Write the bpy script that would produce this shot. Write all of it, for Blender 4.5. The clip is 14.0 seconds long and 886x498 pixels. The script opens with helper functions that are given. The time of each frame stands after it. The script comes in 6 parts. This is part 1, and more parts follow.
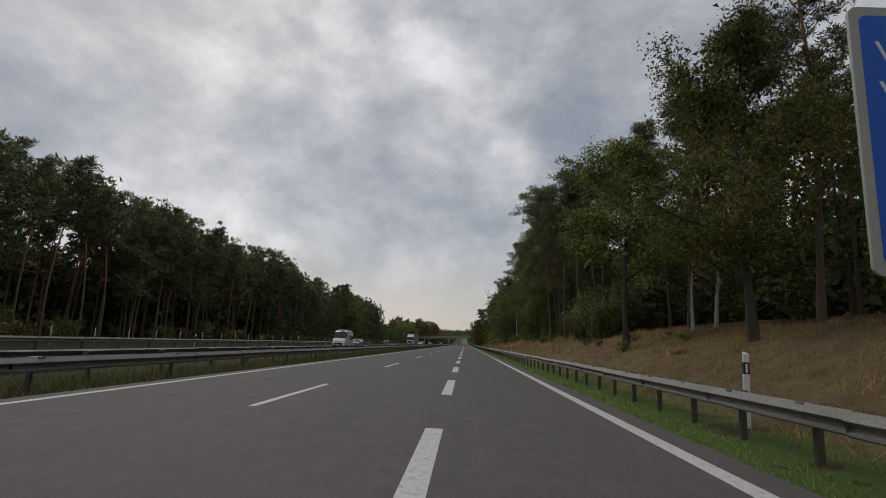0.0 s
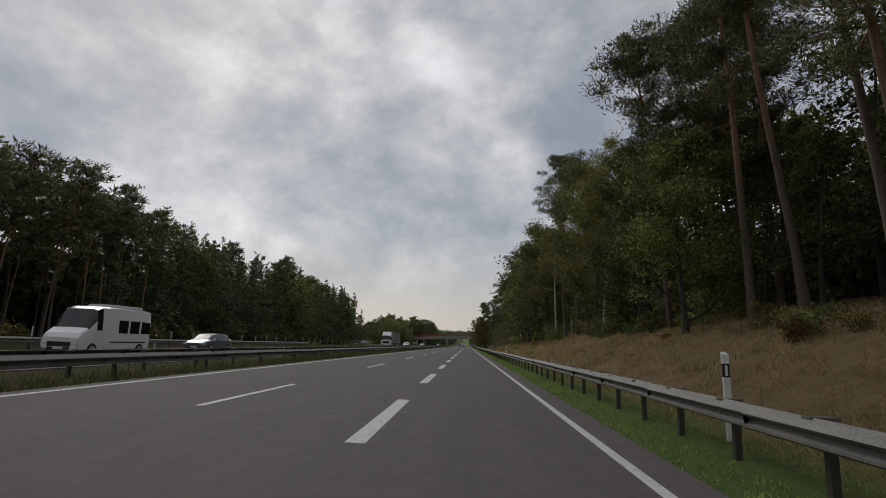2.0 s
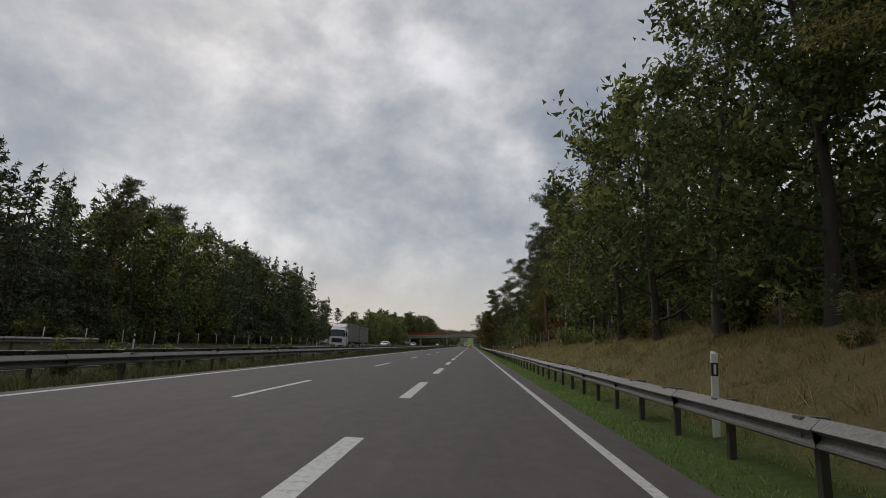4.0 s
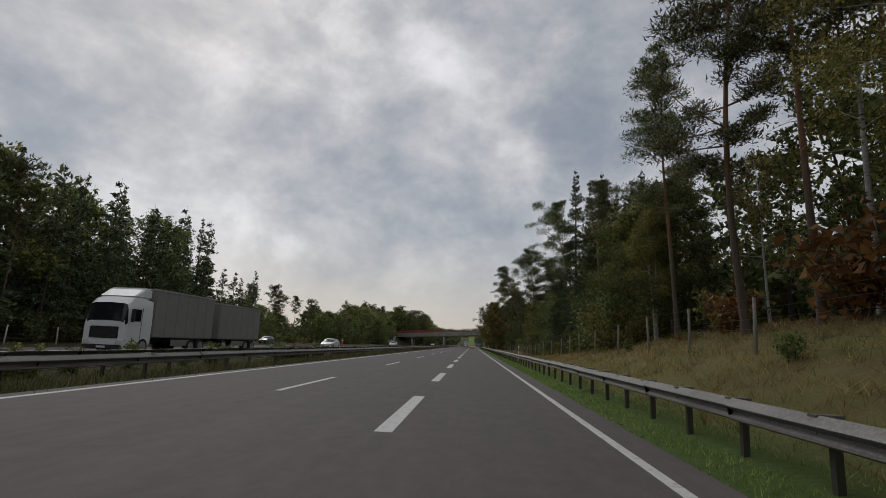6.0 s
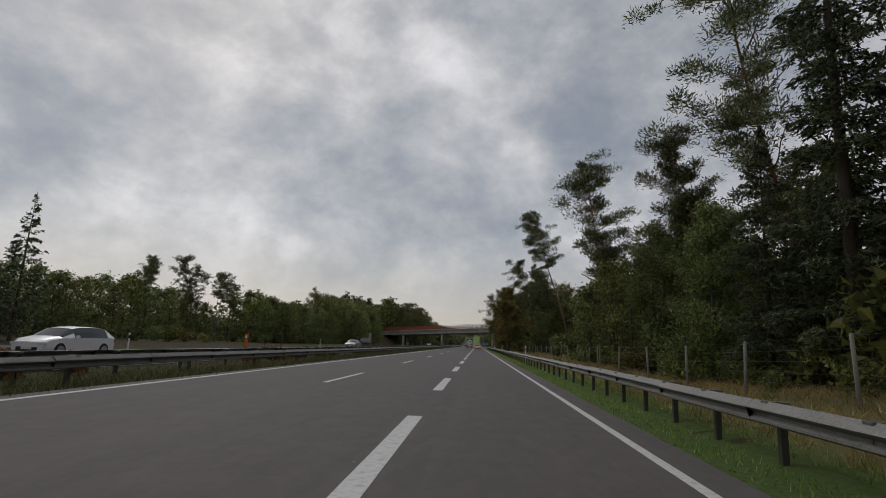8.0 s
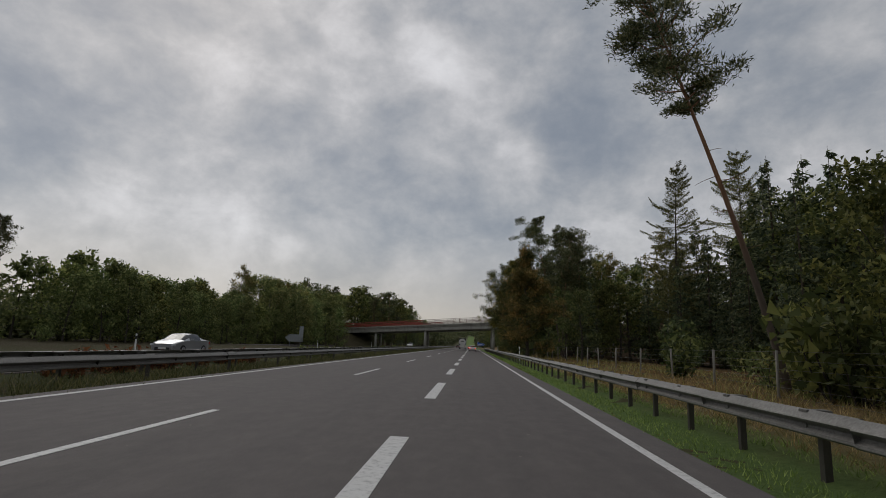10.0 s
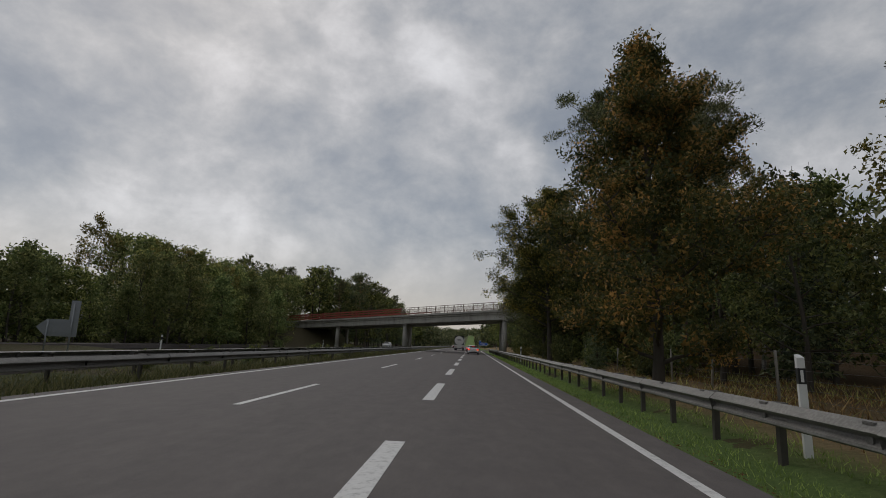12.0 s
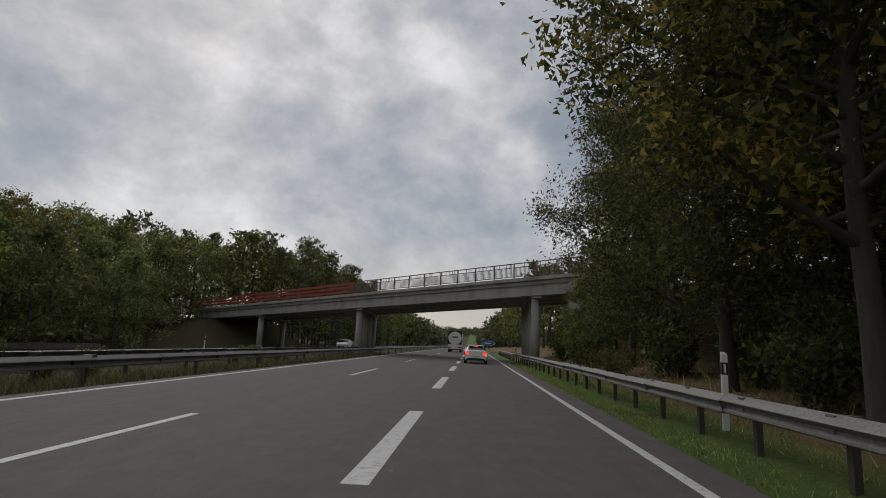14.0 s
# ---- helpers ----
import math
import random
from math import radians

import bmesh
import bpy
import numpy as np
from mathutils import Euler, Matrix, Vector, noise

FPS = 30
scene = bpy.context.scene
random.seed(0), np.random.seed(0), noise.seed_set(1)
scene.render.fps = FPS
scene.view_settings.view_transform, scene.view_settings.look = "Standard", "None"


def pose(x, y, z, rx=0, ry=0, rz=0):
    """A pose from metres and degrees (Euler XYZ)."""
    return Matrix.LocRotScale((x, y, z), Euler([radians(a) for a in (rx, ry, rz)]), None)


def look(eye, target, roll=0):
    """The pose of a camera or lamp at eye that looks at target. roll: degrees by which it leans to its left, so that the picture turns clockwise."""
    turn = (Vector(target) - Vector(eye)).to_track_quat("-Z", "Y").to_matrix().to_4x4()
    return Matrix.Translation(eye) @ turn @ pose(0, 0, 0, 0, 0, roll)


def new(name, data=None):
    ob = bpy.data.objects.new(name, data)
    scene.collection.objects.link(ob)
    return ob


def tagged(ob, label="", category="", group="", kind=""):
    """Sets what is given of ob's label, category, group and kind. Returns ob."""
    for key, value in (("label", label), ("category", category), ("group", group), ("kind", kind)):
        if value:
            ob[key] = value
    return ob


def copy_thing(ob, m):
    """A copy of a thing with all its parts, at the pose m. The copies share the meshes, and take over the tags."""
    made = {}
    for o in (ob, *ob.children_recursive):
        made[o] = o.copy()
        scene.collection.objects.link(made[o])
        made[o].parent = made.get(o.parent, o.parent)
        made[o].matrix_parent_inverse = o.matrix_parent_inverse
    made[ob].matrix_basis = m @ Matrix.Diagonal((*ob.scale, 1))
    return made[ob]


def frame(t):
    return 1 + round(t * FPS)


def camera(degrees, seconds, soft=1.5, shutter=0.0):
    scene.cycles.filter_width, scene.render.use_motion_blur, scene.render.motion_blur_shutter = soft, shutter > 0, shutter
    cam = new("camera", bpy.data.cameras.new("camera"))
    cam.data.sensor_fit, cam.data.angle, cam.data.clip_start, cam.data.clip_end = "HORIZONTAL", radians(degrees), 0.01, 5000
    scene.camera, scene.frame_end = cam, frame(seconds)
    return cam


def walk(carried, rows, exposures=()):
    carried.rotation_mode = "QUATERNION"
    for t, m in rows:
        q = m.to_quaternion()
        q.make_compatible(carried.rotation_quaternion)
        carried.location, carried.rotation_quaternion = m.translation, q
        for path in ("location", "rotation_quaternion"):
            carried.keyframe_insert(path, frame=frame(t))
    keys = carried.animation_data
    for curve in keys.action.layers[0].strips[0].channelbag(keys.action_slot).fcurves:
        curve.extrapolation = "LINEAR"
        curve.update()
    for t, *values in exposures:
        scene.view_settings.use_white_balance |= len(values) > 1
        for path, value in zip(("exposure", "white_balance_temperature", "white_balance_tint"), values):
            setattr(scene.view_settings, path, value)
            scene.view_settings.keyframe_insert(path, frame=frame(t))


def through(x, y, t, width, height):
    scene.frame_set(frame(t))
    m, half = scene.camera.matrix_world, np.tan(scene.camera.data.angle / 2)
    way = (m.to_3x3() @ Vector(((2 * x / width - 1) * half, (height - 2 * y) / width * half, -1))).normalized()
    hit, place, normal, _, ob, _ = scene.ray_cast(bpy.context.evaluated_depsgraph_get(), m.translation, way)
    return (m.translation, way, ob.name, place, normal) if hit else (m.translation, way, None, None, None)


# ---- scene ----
# ---------------------------------------------------------------- camera
cam = camera(80.5, 14.0, soft=0.9)
EYE = 1.448
# seconds, x, y, yaw to the left, pitch up
WALK = [
    (0.0, 0.47, 2.69, 2.80, 10.15), (0.5, 0.80, 16.75, 2.80, 10.18), (1.0, 1.10, 30.68, 2.88, 10.20),
    (1.5, 1.36, 44.49, 2.92, 10.24), (2.0, 1.56, 58.20, 3.05, 10.28), (2.5, 1.72, 71.81, 3.25, 10.32),
    (3.0, 1.80, 85.35, 3.40, 10.32), (4.25, 1.66, 118.9, 3.50, 10.25), (5.5, 1.43, 152.1, 3.58, 10.22),
    (6.0, 1.40, 165.2, 3.60, 10.25), (6.5, 1.37, 178.3, 3.62, 10.28), (7.0, 1.33, 191.4, 3.78, 10.28),
    (7.5, 1.27, 204.3, 4.08, 10.26), (8.0, 1.19, 217.2, 4.12, 10.22), (9.25, 1.10, 249.0, 3.75, 10.28),
    (10.5, 1.05, 280.0, 3.44, 10.32), (11.0, 1.04, 292.2, 3.48, 10.32), (11.5, 1.06, 304.1, 3.48, 10.31),
    (12.0, 1.08, 315.9, 3.50, 10.30), (12.5, 1.10, 327.4, 3.66, 10.28), (13.0, 1.12, 338.7, 3.70, 10.27),
    (13.5, 1.14, 349.7, 3.70, 10.25), (14.0, 1.16, 360.4, 3.68, 10.25),
]
ROLL = 2.5


def heading(yaw, pitch):
    a, b = radians(yaw), radians(pitch)
    return Vector((-math.sin(a) * math.cos(b), math.cos(a) * math.cos(b), math.sin(b)))


walk(cam, [(t, look((x, y, EYE), Vector((x, y, EYE)) + heading(yaw, pitch), ROLL)) for t, x, y, yaw, pitch in WALK],
     exposures=((0.0, 0.0), (3.0, 0.0), (6.5, -0.03), (8.0, -0.10), (10.5, -0.22), (11.5, -0.20), (13.0, -0.08), (14.0, -0.03)))

# ---------------------------------------------------------------- overcast daylight
SUN_ELEVATION, SUN_ROTATION = radians(38), radians(-35)
world = bpy.data.worlds.new("overcast_sky")
scene.world = world
world.use_nodes = True
wt = world.node_tree
wt.nodes.clear()


def wn(kind, **given):
    n = wt.nodes.new(kind)
    for key, value in given.items():
        if key in n.inputs:
            n.inputs[key].default_value = value
    return n


def wmath(op, a, b=None, c=None):
    n = wt.nodes.new("ShaderNodeMath")
    n.operation = op
    for i, v in enumerate((a, b, c)):
        if v is None:
            continue
        if isinstance(v, (int, float)):
            n.inputs[i].default_value = v
        else:
            wt.links.new(v, n.inputs[i])
    return n.outputs[0]


coord = wt.nodes.new("ShaderNodeTexCoord")
split = wt.nodes.new("ShaderNodeSeparateXYZ")
wt.links.new(coord.outputs["Generated"], split.inputs[0])
up = wmath("MAXIMUM", split.outputs[2], 0.0)


def cloud_noise(scale, detail, rough, distort, shift):
    n = wn("ShaderNodeTexNoise", Scale=scale, Detail=detail, Roughness=rough, Distortion=distort)
    m = wt.nodes.new("ShaderNodeMapping")
    m.inputs["Location"].default_value, m.inputs["Scale"].default_value = shift, (1.0, 1.0, 1.35)
    wt.links.new(coord.outputs["Generated"], m.inputs[0])
    wt.links.new(m.outputs[0], n.inputs["Vector"])
    return n.outputs[0]


broad = cloud_noise(2.6, 4, 0.5, 0.15, (3.1, 1.7, 0))
fine = cloud_noise(6.8, 9, 0.60, 0.12, (8.3, 2.2, 0))
value = wmath("ADD", wmath("MULTIPLY_ADD", wmath("SUBTRACT", broad, 0.5), 0.45, 0.585), wmath("MULTIPLY", wmath("SUBTRACT", fine, 0.5), 0.92))
# thinner and thicker places of the cloud deck: direction, spread, weight
warp = wt.nodes.new("ShaderNodeVectorMath")
warp.operation = "MULTIPLY_ADD"
wcol = wn("ShaderNodeTexNoise", Scale=5.0, Detail=4, Roughness=0.6)
wt.links.new(coord.outputs["Generated"], wcol.inputs["Vector"])
wt.links.new(wcol.outputs["Color"], warp.inputs[0])
warp.inputs[1].default_value = (0.22, 0.22, 0.16)
wt.links.new(coord.outputs["Generated"], warp.inputs[2])
for way, spread, weight in (
    ((-0.30, 0.80, 0.53), 0.17, 0.15), ((-0.61, 0.68, 0.41), 0.14, 0.09), ((-0.11, 0.81, 0.57), 0.05, 0.20), ((-0.09, 0.86, 0.51), 0.06, 0.22),
    ((-0.21, 0.83, 0.51), 0.07, 0.18), ((-0.53, 0.83, 0.19), 0.12, 0.26), ((-0.41, 0.89, 0.19), 0.10, 0.26), ((-0.33, 0.94, 0.14), 0.05, 0.22),
    ((0.08, 0.93, 0.36), 0.08, 0.20), ((-0.06, 0.98, 0.17), 0.12, 0.06), ((-0.60, 0.75, 0.28), 0.16, -0.22), ((-0.38, 0.89, 0.25), 0.10, -0.22),
    ((-0.16, 0.83, 0.54), 0.06, -0.22), ((0.19, 0.90, 0.39), 0.12, -0.20), ((0.32, 0.82, 0.48), 0.25, -0.12), ((-0.24, 0.90, 0.36), 0.12, -0.05),
    ((-0.65, 0.67, 0.35), 0.10, -0.10), ((-0.64, 0.76, 0.14), 0.10, 0.16),
):
    d = wt.nodes.new("ShaderNodeVectorMath")
    d.operation = "DISTANCE"
    wt.links.new(warp.outputs[0], d.inputs[0])
    d.inputs[1].default_value = Vector(way).normalized() + Vector((0.11, 0.11, 0.08))
    r = wt.nodes.new("ShaderNodeMapRange")
    r.interpolation_type = "SMOOTHSTEP"
    r.inputs["From Min"].default_value, r.inputs["From Max"].default_value = 0.0, spread * 1.5
    r.inputs["To Min"].default_value, r.inputs["To Max"].default_value = weight * 0.78, 0.0
    wt.links.new(d.outputs["Value"], r.inputs["Value"])
    value = wmath("ADD", value, r.outputs[0])
ramp = wt.nodes.new("ShaderNodeValToRGB")
ramp.color_ramp.interpolation = "B_SPLINE"
stops = ((0.30, (0.25, 0.280, 0.328)), (0.46, (0.34, 0.362, 0.397)), (0.60, (0.470, 0.477, 0.490)), (0.74, (0.63, 0.62, 0.625)), (0.95, (0.91, 0.90, 0.91)))
while len(ramp.color_ramp.elements) < len(stops):
    ramp.color_ramp.elements.new(0.5)
for e, (p, c) in zip(ramp.color_ramp.elements, stops):
    e.position, e.color = p, (*c, 1)
wt.links.new(value, ramp.inputs[0])
low = wt.nodes.new("ShaderNodeMapRange")
low.interpolation_type = "SMOOTHSTEP"
low.inputs["From Min"].default_value, low.inputs["From Max"].default_value = 0.0, 0.22
low.inputs["To Min"].default_value, low.inputs["To Max"].default_value = 0.85, 0.0
wt.links.new(up, low.inputs["Value"])
haze = wt.nodes.new("ShaderNodeMix")
haze.data_type = "RGBA"
wt.links.new(low.outputs[0], haze.inputs["Factor"])
wt.links.new(ramp.outputs[0], haze.inputs["A"])
haze.inputs["B"].default_value = (0.57, 0.52, 0.48, 1)
sky = wt.nodes.new("ShaderNodeTexSky")
sky.sky_type = "NISHITA"
sky.sun_disc = False
sky.sun_elevation, sky.sun_rotation = SUN_ELEVATION, SUN_ROTATION
clear = wt.nodes.new("ShaderNodeBackground")
clear.inputs["Strength"].default_value = 0.012
wt.links.new(sky.outputs[0], clear.inputs["Color"])
deck = wt.nodes.new("ShaderNodeBackground")
deck.inputs["Strength"].default_value = 0.86
wt.links.new(haze.outputs["Result"], deck.inputs["Color"])
both = wt.nodes.new("ShaderNodeAddShader")
wt.links.new(clear.outputs[0], both.inputs[0])
wt.links.new(deck.outputs[0], both.inputs[1])
out = wt.nodes.new("ShaderNodeOutputWorld")
wt.links.new(both.outputs[0], out.inputs["Surface"])

sun = new("sun", bpy.data.lights.new("sun", "SUN"))
sun.data.energy, sun.data.angle, sun.data.color = 0.6, radians(25), (1.0, 0.96, 0.9)
sun.matrix_world = look((0, 0, 60), Vector((0, 0, 60)) - Vector((-0.45, 0.65, 0.62)))

# ---------------------------------------------------------------- materials
def material(name, build):
    m = bpy.data.materials.new(name)
    m.use_nodes = True
    nt = m.node_tree
    nt.nodes.clear()
    o = nt.nodes.new("ShaderNodeOutputMaterial")
    nt.links.new(build(nt), o.inputs["Surface"])
    return m


def link(nt, a, b):
    nt.links.new(a, b)


def noise_node(nt, scale, detail=4, rough=0.55, vector=None, stretch=None):
    n = nt.nodes.new("ShaderNodeTexNoise")
    n.inputs["Scale"].default_value, n.inputs["Detail"].default_value, n.inputs["Roughness"].default_value = scale, detail, rough
    if vector is None:
        vector = nt.nodes.new("ShaderNodeTexCoord").outputs["Object"]
    if stretch:
        mp = nt.nodes.new("ShaderNodeMapping")
        mp.inputs["Scale"].default_value = stretch
        link(nt, vector, mp.inputs[0])
        vector = mp.outputs[0]
    link(nt, vector, n.inputs["Vector"])
    return n.outputs[0]


def ramp_node(nt, fac, stops):
    r = nt.nodes.new("ShaderNodeValToRGB")
    while len(r.color_ramp.elements) < len(stops):
        r.color_ramp.elements.new(0.5)
    for e, (p, c) in zip(r.color_ramp.elements, stops):
        e.position, e.color = p, (*c, 1)
    link(nt, fac, r.inputs[0])
    return r.outputs[0]


def mix_node(nt, fac, a, b, blend="MIX"):
    n = nt.nodes.new("ShaderNodeMix")
    n.data_type, n.blend_type = "RGBA", blend
    for v, s in ((fac, n.inputs["Factor"]), (a, n.inputs["A"]), (b, n.inputs["B"])):
        if isinstance(v, (int, float)):
            s.default_value = v
        elif isinstance(v, tuple):
            s.default_value = (*v, 1)
        else:
            link(nt, v, s)
    return n.outputs["Result"]


def math_node(nt, op, a, b):
    n = nt.nodes.new("ShaderNodeMath")
    n.operation = op
    for i, v in enumerate((a, b)):
        if isinstance(v, (int, float)):
            n.inputs[i].default_value = v
        else:
            link(nt, v, n.inputs[i])
    return n.outputs[0]


def bump_node(nt, height, strength, distance=0.02):
    b = nt.nodes.new("ShaderNodeBump")
    b.inputs["Strength"].default_value, b.inputs["Distance"].default_value = strength, distance
    link(nt, height, b.inputs["Height"])
    return b.outputs[0]


def surface(nt, color, rough=0.8, metal=0.0, normal=None, spec=0.4, **more):
    p = nt.nodes.new("ShaderNodeBsdfPrincipled")
    for v, s in ((color, p.inputs["Base Color"]), (rough, p.inputs["Roughness"]), (metal, p.inputs["Metallic"])):
        if isinstance(v, (int, float)):
            s.default_value = v
        elif isinstance(v, tuple):
            s.default_value = (*v, 1)
        else:
            link(nt, v, s)
    p.inputs["Specular IOR Level"].default_value = spec
    for key, value in more.items():
        p.inputs[key.replace("_", " ")].default_value = value
    if normal is not None:
        link(nt, normal, p.inputs["Normal"])
    return p.outputs[0]


def world_place(nt):
    return nt.nodes.new("ShaderNodeNewGeometry").outputs["Position"]


def asphalt(nt):
    w = world_place(nt)
    grain = noise_node(nt, 55, 3, 0.7, w)
    patch = noise_node(nt, 0.6, 5, 0.6, w, (1, 0.18, 1))
    streak = noise_node(nt, 1.6, 3, 0.5, w, (1, 0.03, 1))
    c = ramp_node(nt, patch, ((0.30, (0.096, 0.083, 0.077)), (0.70, (0.122, 0.105, 0.099))))
    c = mix_node(nt, 0.30, c, ramp_node(nt, streak, ((0.35, (0.072, 0.066, 0.066)), (0.65, (0.139, 0.121, 0.114)))))
    c = mix_node(nt, 0.35, c, ramp_node(nt, grain, ((0.3, (0.057, 0.052, 0.052)), (0.7, (0.171, 0.148, 0.138)))))
    blot = noise_node(nt, 3.2, 7, 0.72, w, (1, 0.45, 1))
    c = mix_node(nt, 0.30, c, ramp_node(nt, blot, ((0.34, (0.062, 0.055, 0.053)), (0.5, (0.108, 0.094, 0.088)), (0.66, (0.160, 0.140, 0.131)))))
    chips = nt.nodes.new("ShaderNodeTexVoronoi")
    chips.inputs["Scale"].default_value = 0.9
    link(nt, w, chips.inputs["Vector"])
    c = mix_node(nt, math_node(nt, "LESS_THAN", chips.outputs["Distance"], 0.022), c, (0.24, 0.21, 0.17))
    return surface(nt, c, 0.82, normal=bump_node(nt, grain, 0.35, 0.006), spec=0.35)


def paint(nt):
    w = world_place(nt)
    wear = noise_node(nt, 9, 5, 0.7, w)
    c = ramp_node(nt, wear, ((0.28, (0.33, 0.32, 0.31)), (0.48, (0.62, 0.61, 0.59)), (0.8, (0.72, 0.71, 0.69))))
    return surface(nt, c, 0.6, normal=bump_node(nt, wear, 0.2, 0.004))


def earth(nt):
    w = world_place(nt)
    sep = nt.nodes.new("ShaderNodeSeparateXYZ")
    link(nt, w, sep.inputs[0])
    big, small = noise_node(nt, 0.22, 6, 0.6, w), noise_node(nt, 9, 8, 0.75, w)
    dry = ramp_node(nt, big, ((0.25, (0.120, 0.116, 0.050)), (0.40, (0.230, 0.160, 0.085)), (0.52, (0.310, 0.220, 0.122)), (0.62, (0.205, 0.140, 0.073)), (0.75, (0.155, 0.165, 0.068))))
    mid = noise_node(nt, 1.1, 5, 0.65, w)
    dry = mix_node(nt, 0.55, dry, ramp_node(nt, mid, ((0.36, (0.085, 0.062, 0.034)), (0.48, (0.240, 0.168, 0.090)), (0.66, (0.360, 0.270, 0.155)))))
    dry = mix_node(nt, 0.5, dry, ramp_node(nt, small, ((0.34, (0.100, 0.075, 0.040)), (0.62, (0.340, 0.250, 0.135)))))
    further = nt.nodes.new("ShaderNodeMapRange")
    further.interpolation_type = "SMOOTHSTEP"
    further.inputs["From Min"].default_value, further.inputs["From Max"].default_value = 95.0, 150.0
    further.inputs["To Max"].default_value = 1.1
    link(nt, sep.outputs[1], further.inputs["Value"])
    ending = nt.nodes.new("ShaderNodeMapRange")
    ending.interpolation_type = "SMOOTHSTEP"
    ending.inputs["From Min"].default_value, ending.inputs["From Max"].default_value = 255.0, 292.0
    ending.inputs["To Min"].default_value, ending.inputs["To Max"].default_value = 1.0, 0.0
    link(nt, sep.outputs[1], ending.inputs["Value"])
    dry = mix_node(nt, math_node(nt, "MULTIPLY", math_node(nt, "MULTIPLY", further.outputs[0], ending.outputs[0]), noise_node(nt, 0.5, 4, 0.6, w)), dry, (0.230, 0.240, 0.085))
    verge = ramp_node(nt, small, ((0.3, (0.105, 0.165, 0.050)), (0.7, (0.190, 0.270, 0.085))))
    verge = mix_node(nt, math_node(nt, "GREATER_THAN", big, 0.60), verge, (0.11, 0.105, 0.05))
    edge = nt.nodes.new("ShaderNodeMapRange")
    edge.interpolation_type = "SMOOTHSTEP"
    edge.inputs["From Min"].default_value, edge.inputs["From Max"].default_value = 6.2, 8.6
    link(nt, math_node(nt, "ADD", sep.outputs[0], math_node(nt, "MULTIPLY", mid, 1.6)), edge.inputs["Value"])
    c = mix_node(nt, edge.outputs[0], verge, dry)
    left = nt.nodes.new("ShaderNodeMapRange")
    left.inputs["From Min"].default_value, left.inputs["From Max"].default_value = -6.5, -8.5
    link(nt, sep.outputs[0], left.inputs["Value"])
    dull = ramp_node(nt, small, ((0.3, (0.055, 0.062, 0.028)), (0.7, (0.11, 0.115, 0.055))))
    c = mix_node(nt, left.outputs[0], c, mix_node(nt, math_node(nt, "GREATER_THAN", big, 0.55), dull, (0.10, 0.085, 0.05)))
    far = nt.nodes.new("ShaderNodeMapRange")
    far.inputs["From Min"].default_value, far.inputs["From Max"].default_value = -27.0, -34.0
    link(nt, sep.outputs[0], far.inputs["Value"])
    c = mix_node(nt, far.outputs[0], c, ramp_node(nt, small, ((0.3, (0.045, 0.04, 0.022)), (0.7, (0.10, 0.085, 0.05)))))
    wood = nt.nodes.new("ShaderNodeMapRange")
    wood.interpolation_type = "SMOOTHSTEP"
    wood.inputs["From Min"].default_value, wood.inputs["From Max"].default_value = 12.5, 17.0
    link(nt, math_node(nt, "ADD", sep.outputs[0], math_node(nt, "MULTIPLY", big, 3.0)), wood.inputs["Value"])
    c = mix_node(nt, wood.outputs[0], c, ramp_node(nt, small, ((0.3, (0.055, 0.038, 0.022)), (0.7, (0.150, 0.100, 0.056)))))
    return surface(nt, c, 0.95, normal=bump_node(nt, small, 1.0, 0.14), spec=0.1)


def leaf(dark, mid, light, through=0.3, gloss=0.62, patch=0.0):
    """Each leaf its own tone; patch: how far whole boughs differ in colour."""
    dark, mid, light = [(r * 1.05 * k, g * 0.98 * k, b * 0.92 * k) for (r, g, b), k in zip((dark, mid, light), (0.72, 1.0, 1.4))]

    def build(nt):
        g = nt.nodes.new("ShaderNodeNewGeometry")
        ob = nt.nodes.new("ShaderNodeObjectInfo")
        fac = g.outputs["Random Per Island"]
        if patch:
            n = noise_node(nt, 0.55, 3, 0.6)
            fac = math_node(nt, "ADD", math_node(nt, "MULTIPLY", fac, 1 - 0.4 * patch), math_node(nt, "MULTIPLY", math_node(nt, "SUBTRACT", n, 0.44), 2.6 * patch))
        c = ramp_node(nt, fac, ((0.0, dark), (0.55, mid), (1.0, light)))
        hsv = nt.nodes.new("ShaderNodeHueSaturation")
        link(nt, c, hsv.inputs["Color"])
        link(nt, math_node(nt, "ADD", math_node(nt, "MULTIPLY", ob.outputs["Random"], 0.5), 0.75), hsv.inputs["Value"])
        link(nt, math_node(nt, "ADD", math_node(nt, "MULTIPLY", ob.outputs["Random"], 0.03), 0.485), hsv.inputs["Hue"])
        p = surface(nt, hsv.outputs[0], gloss, spec=0.22)
        t = nt.nodes.new("ShaderNodeBsdfTranslucent")
        link(nt, hsv.outputs[0], t.inputs["Color"])
        mx = nt.nodes.new("ShaderNodeMixShader")
        mx.inputs[0].default_value = through
        link(nt, p, mx.inputs[1])
        link(nt, t.outputs[0], mx.inputs[2])
        return mx.outputs[0]
    return build


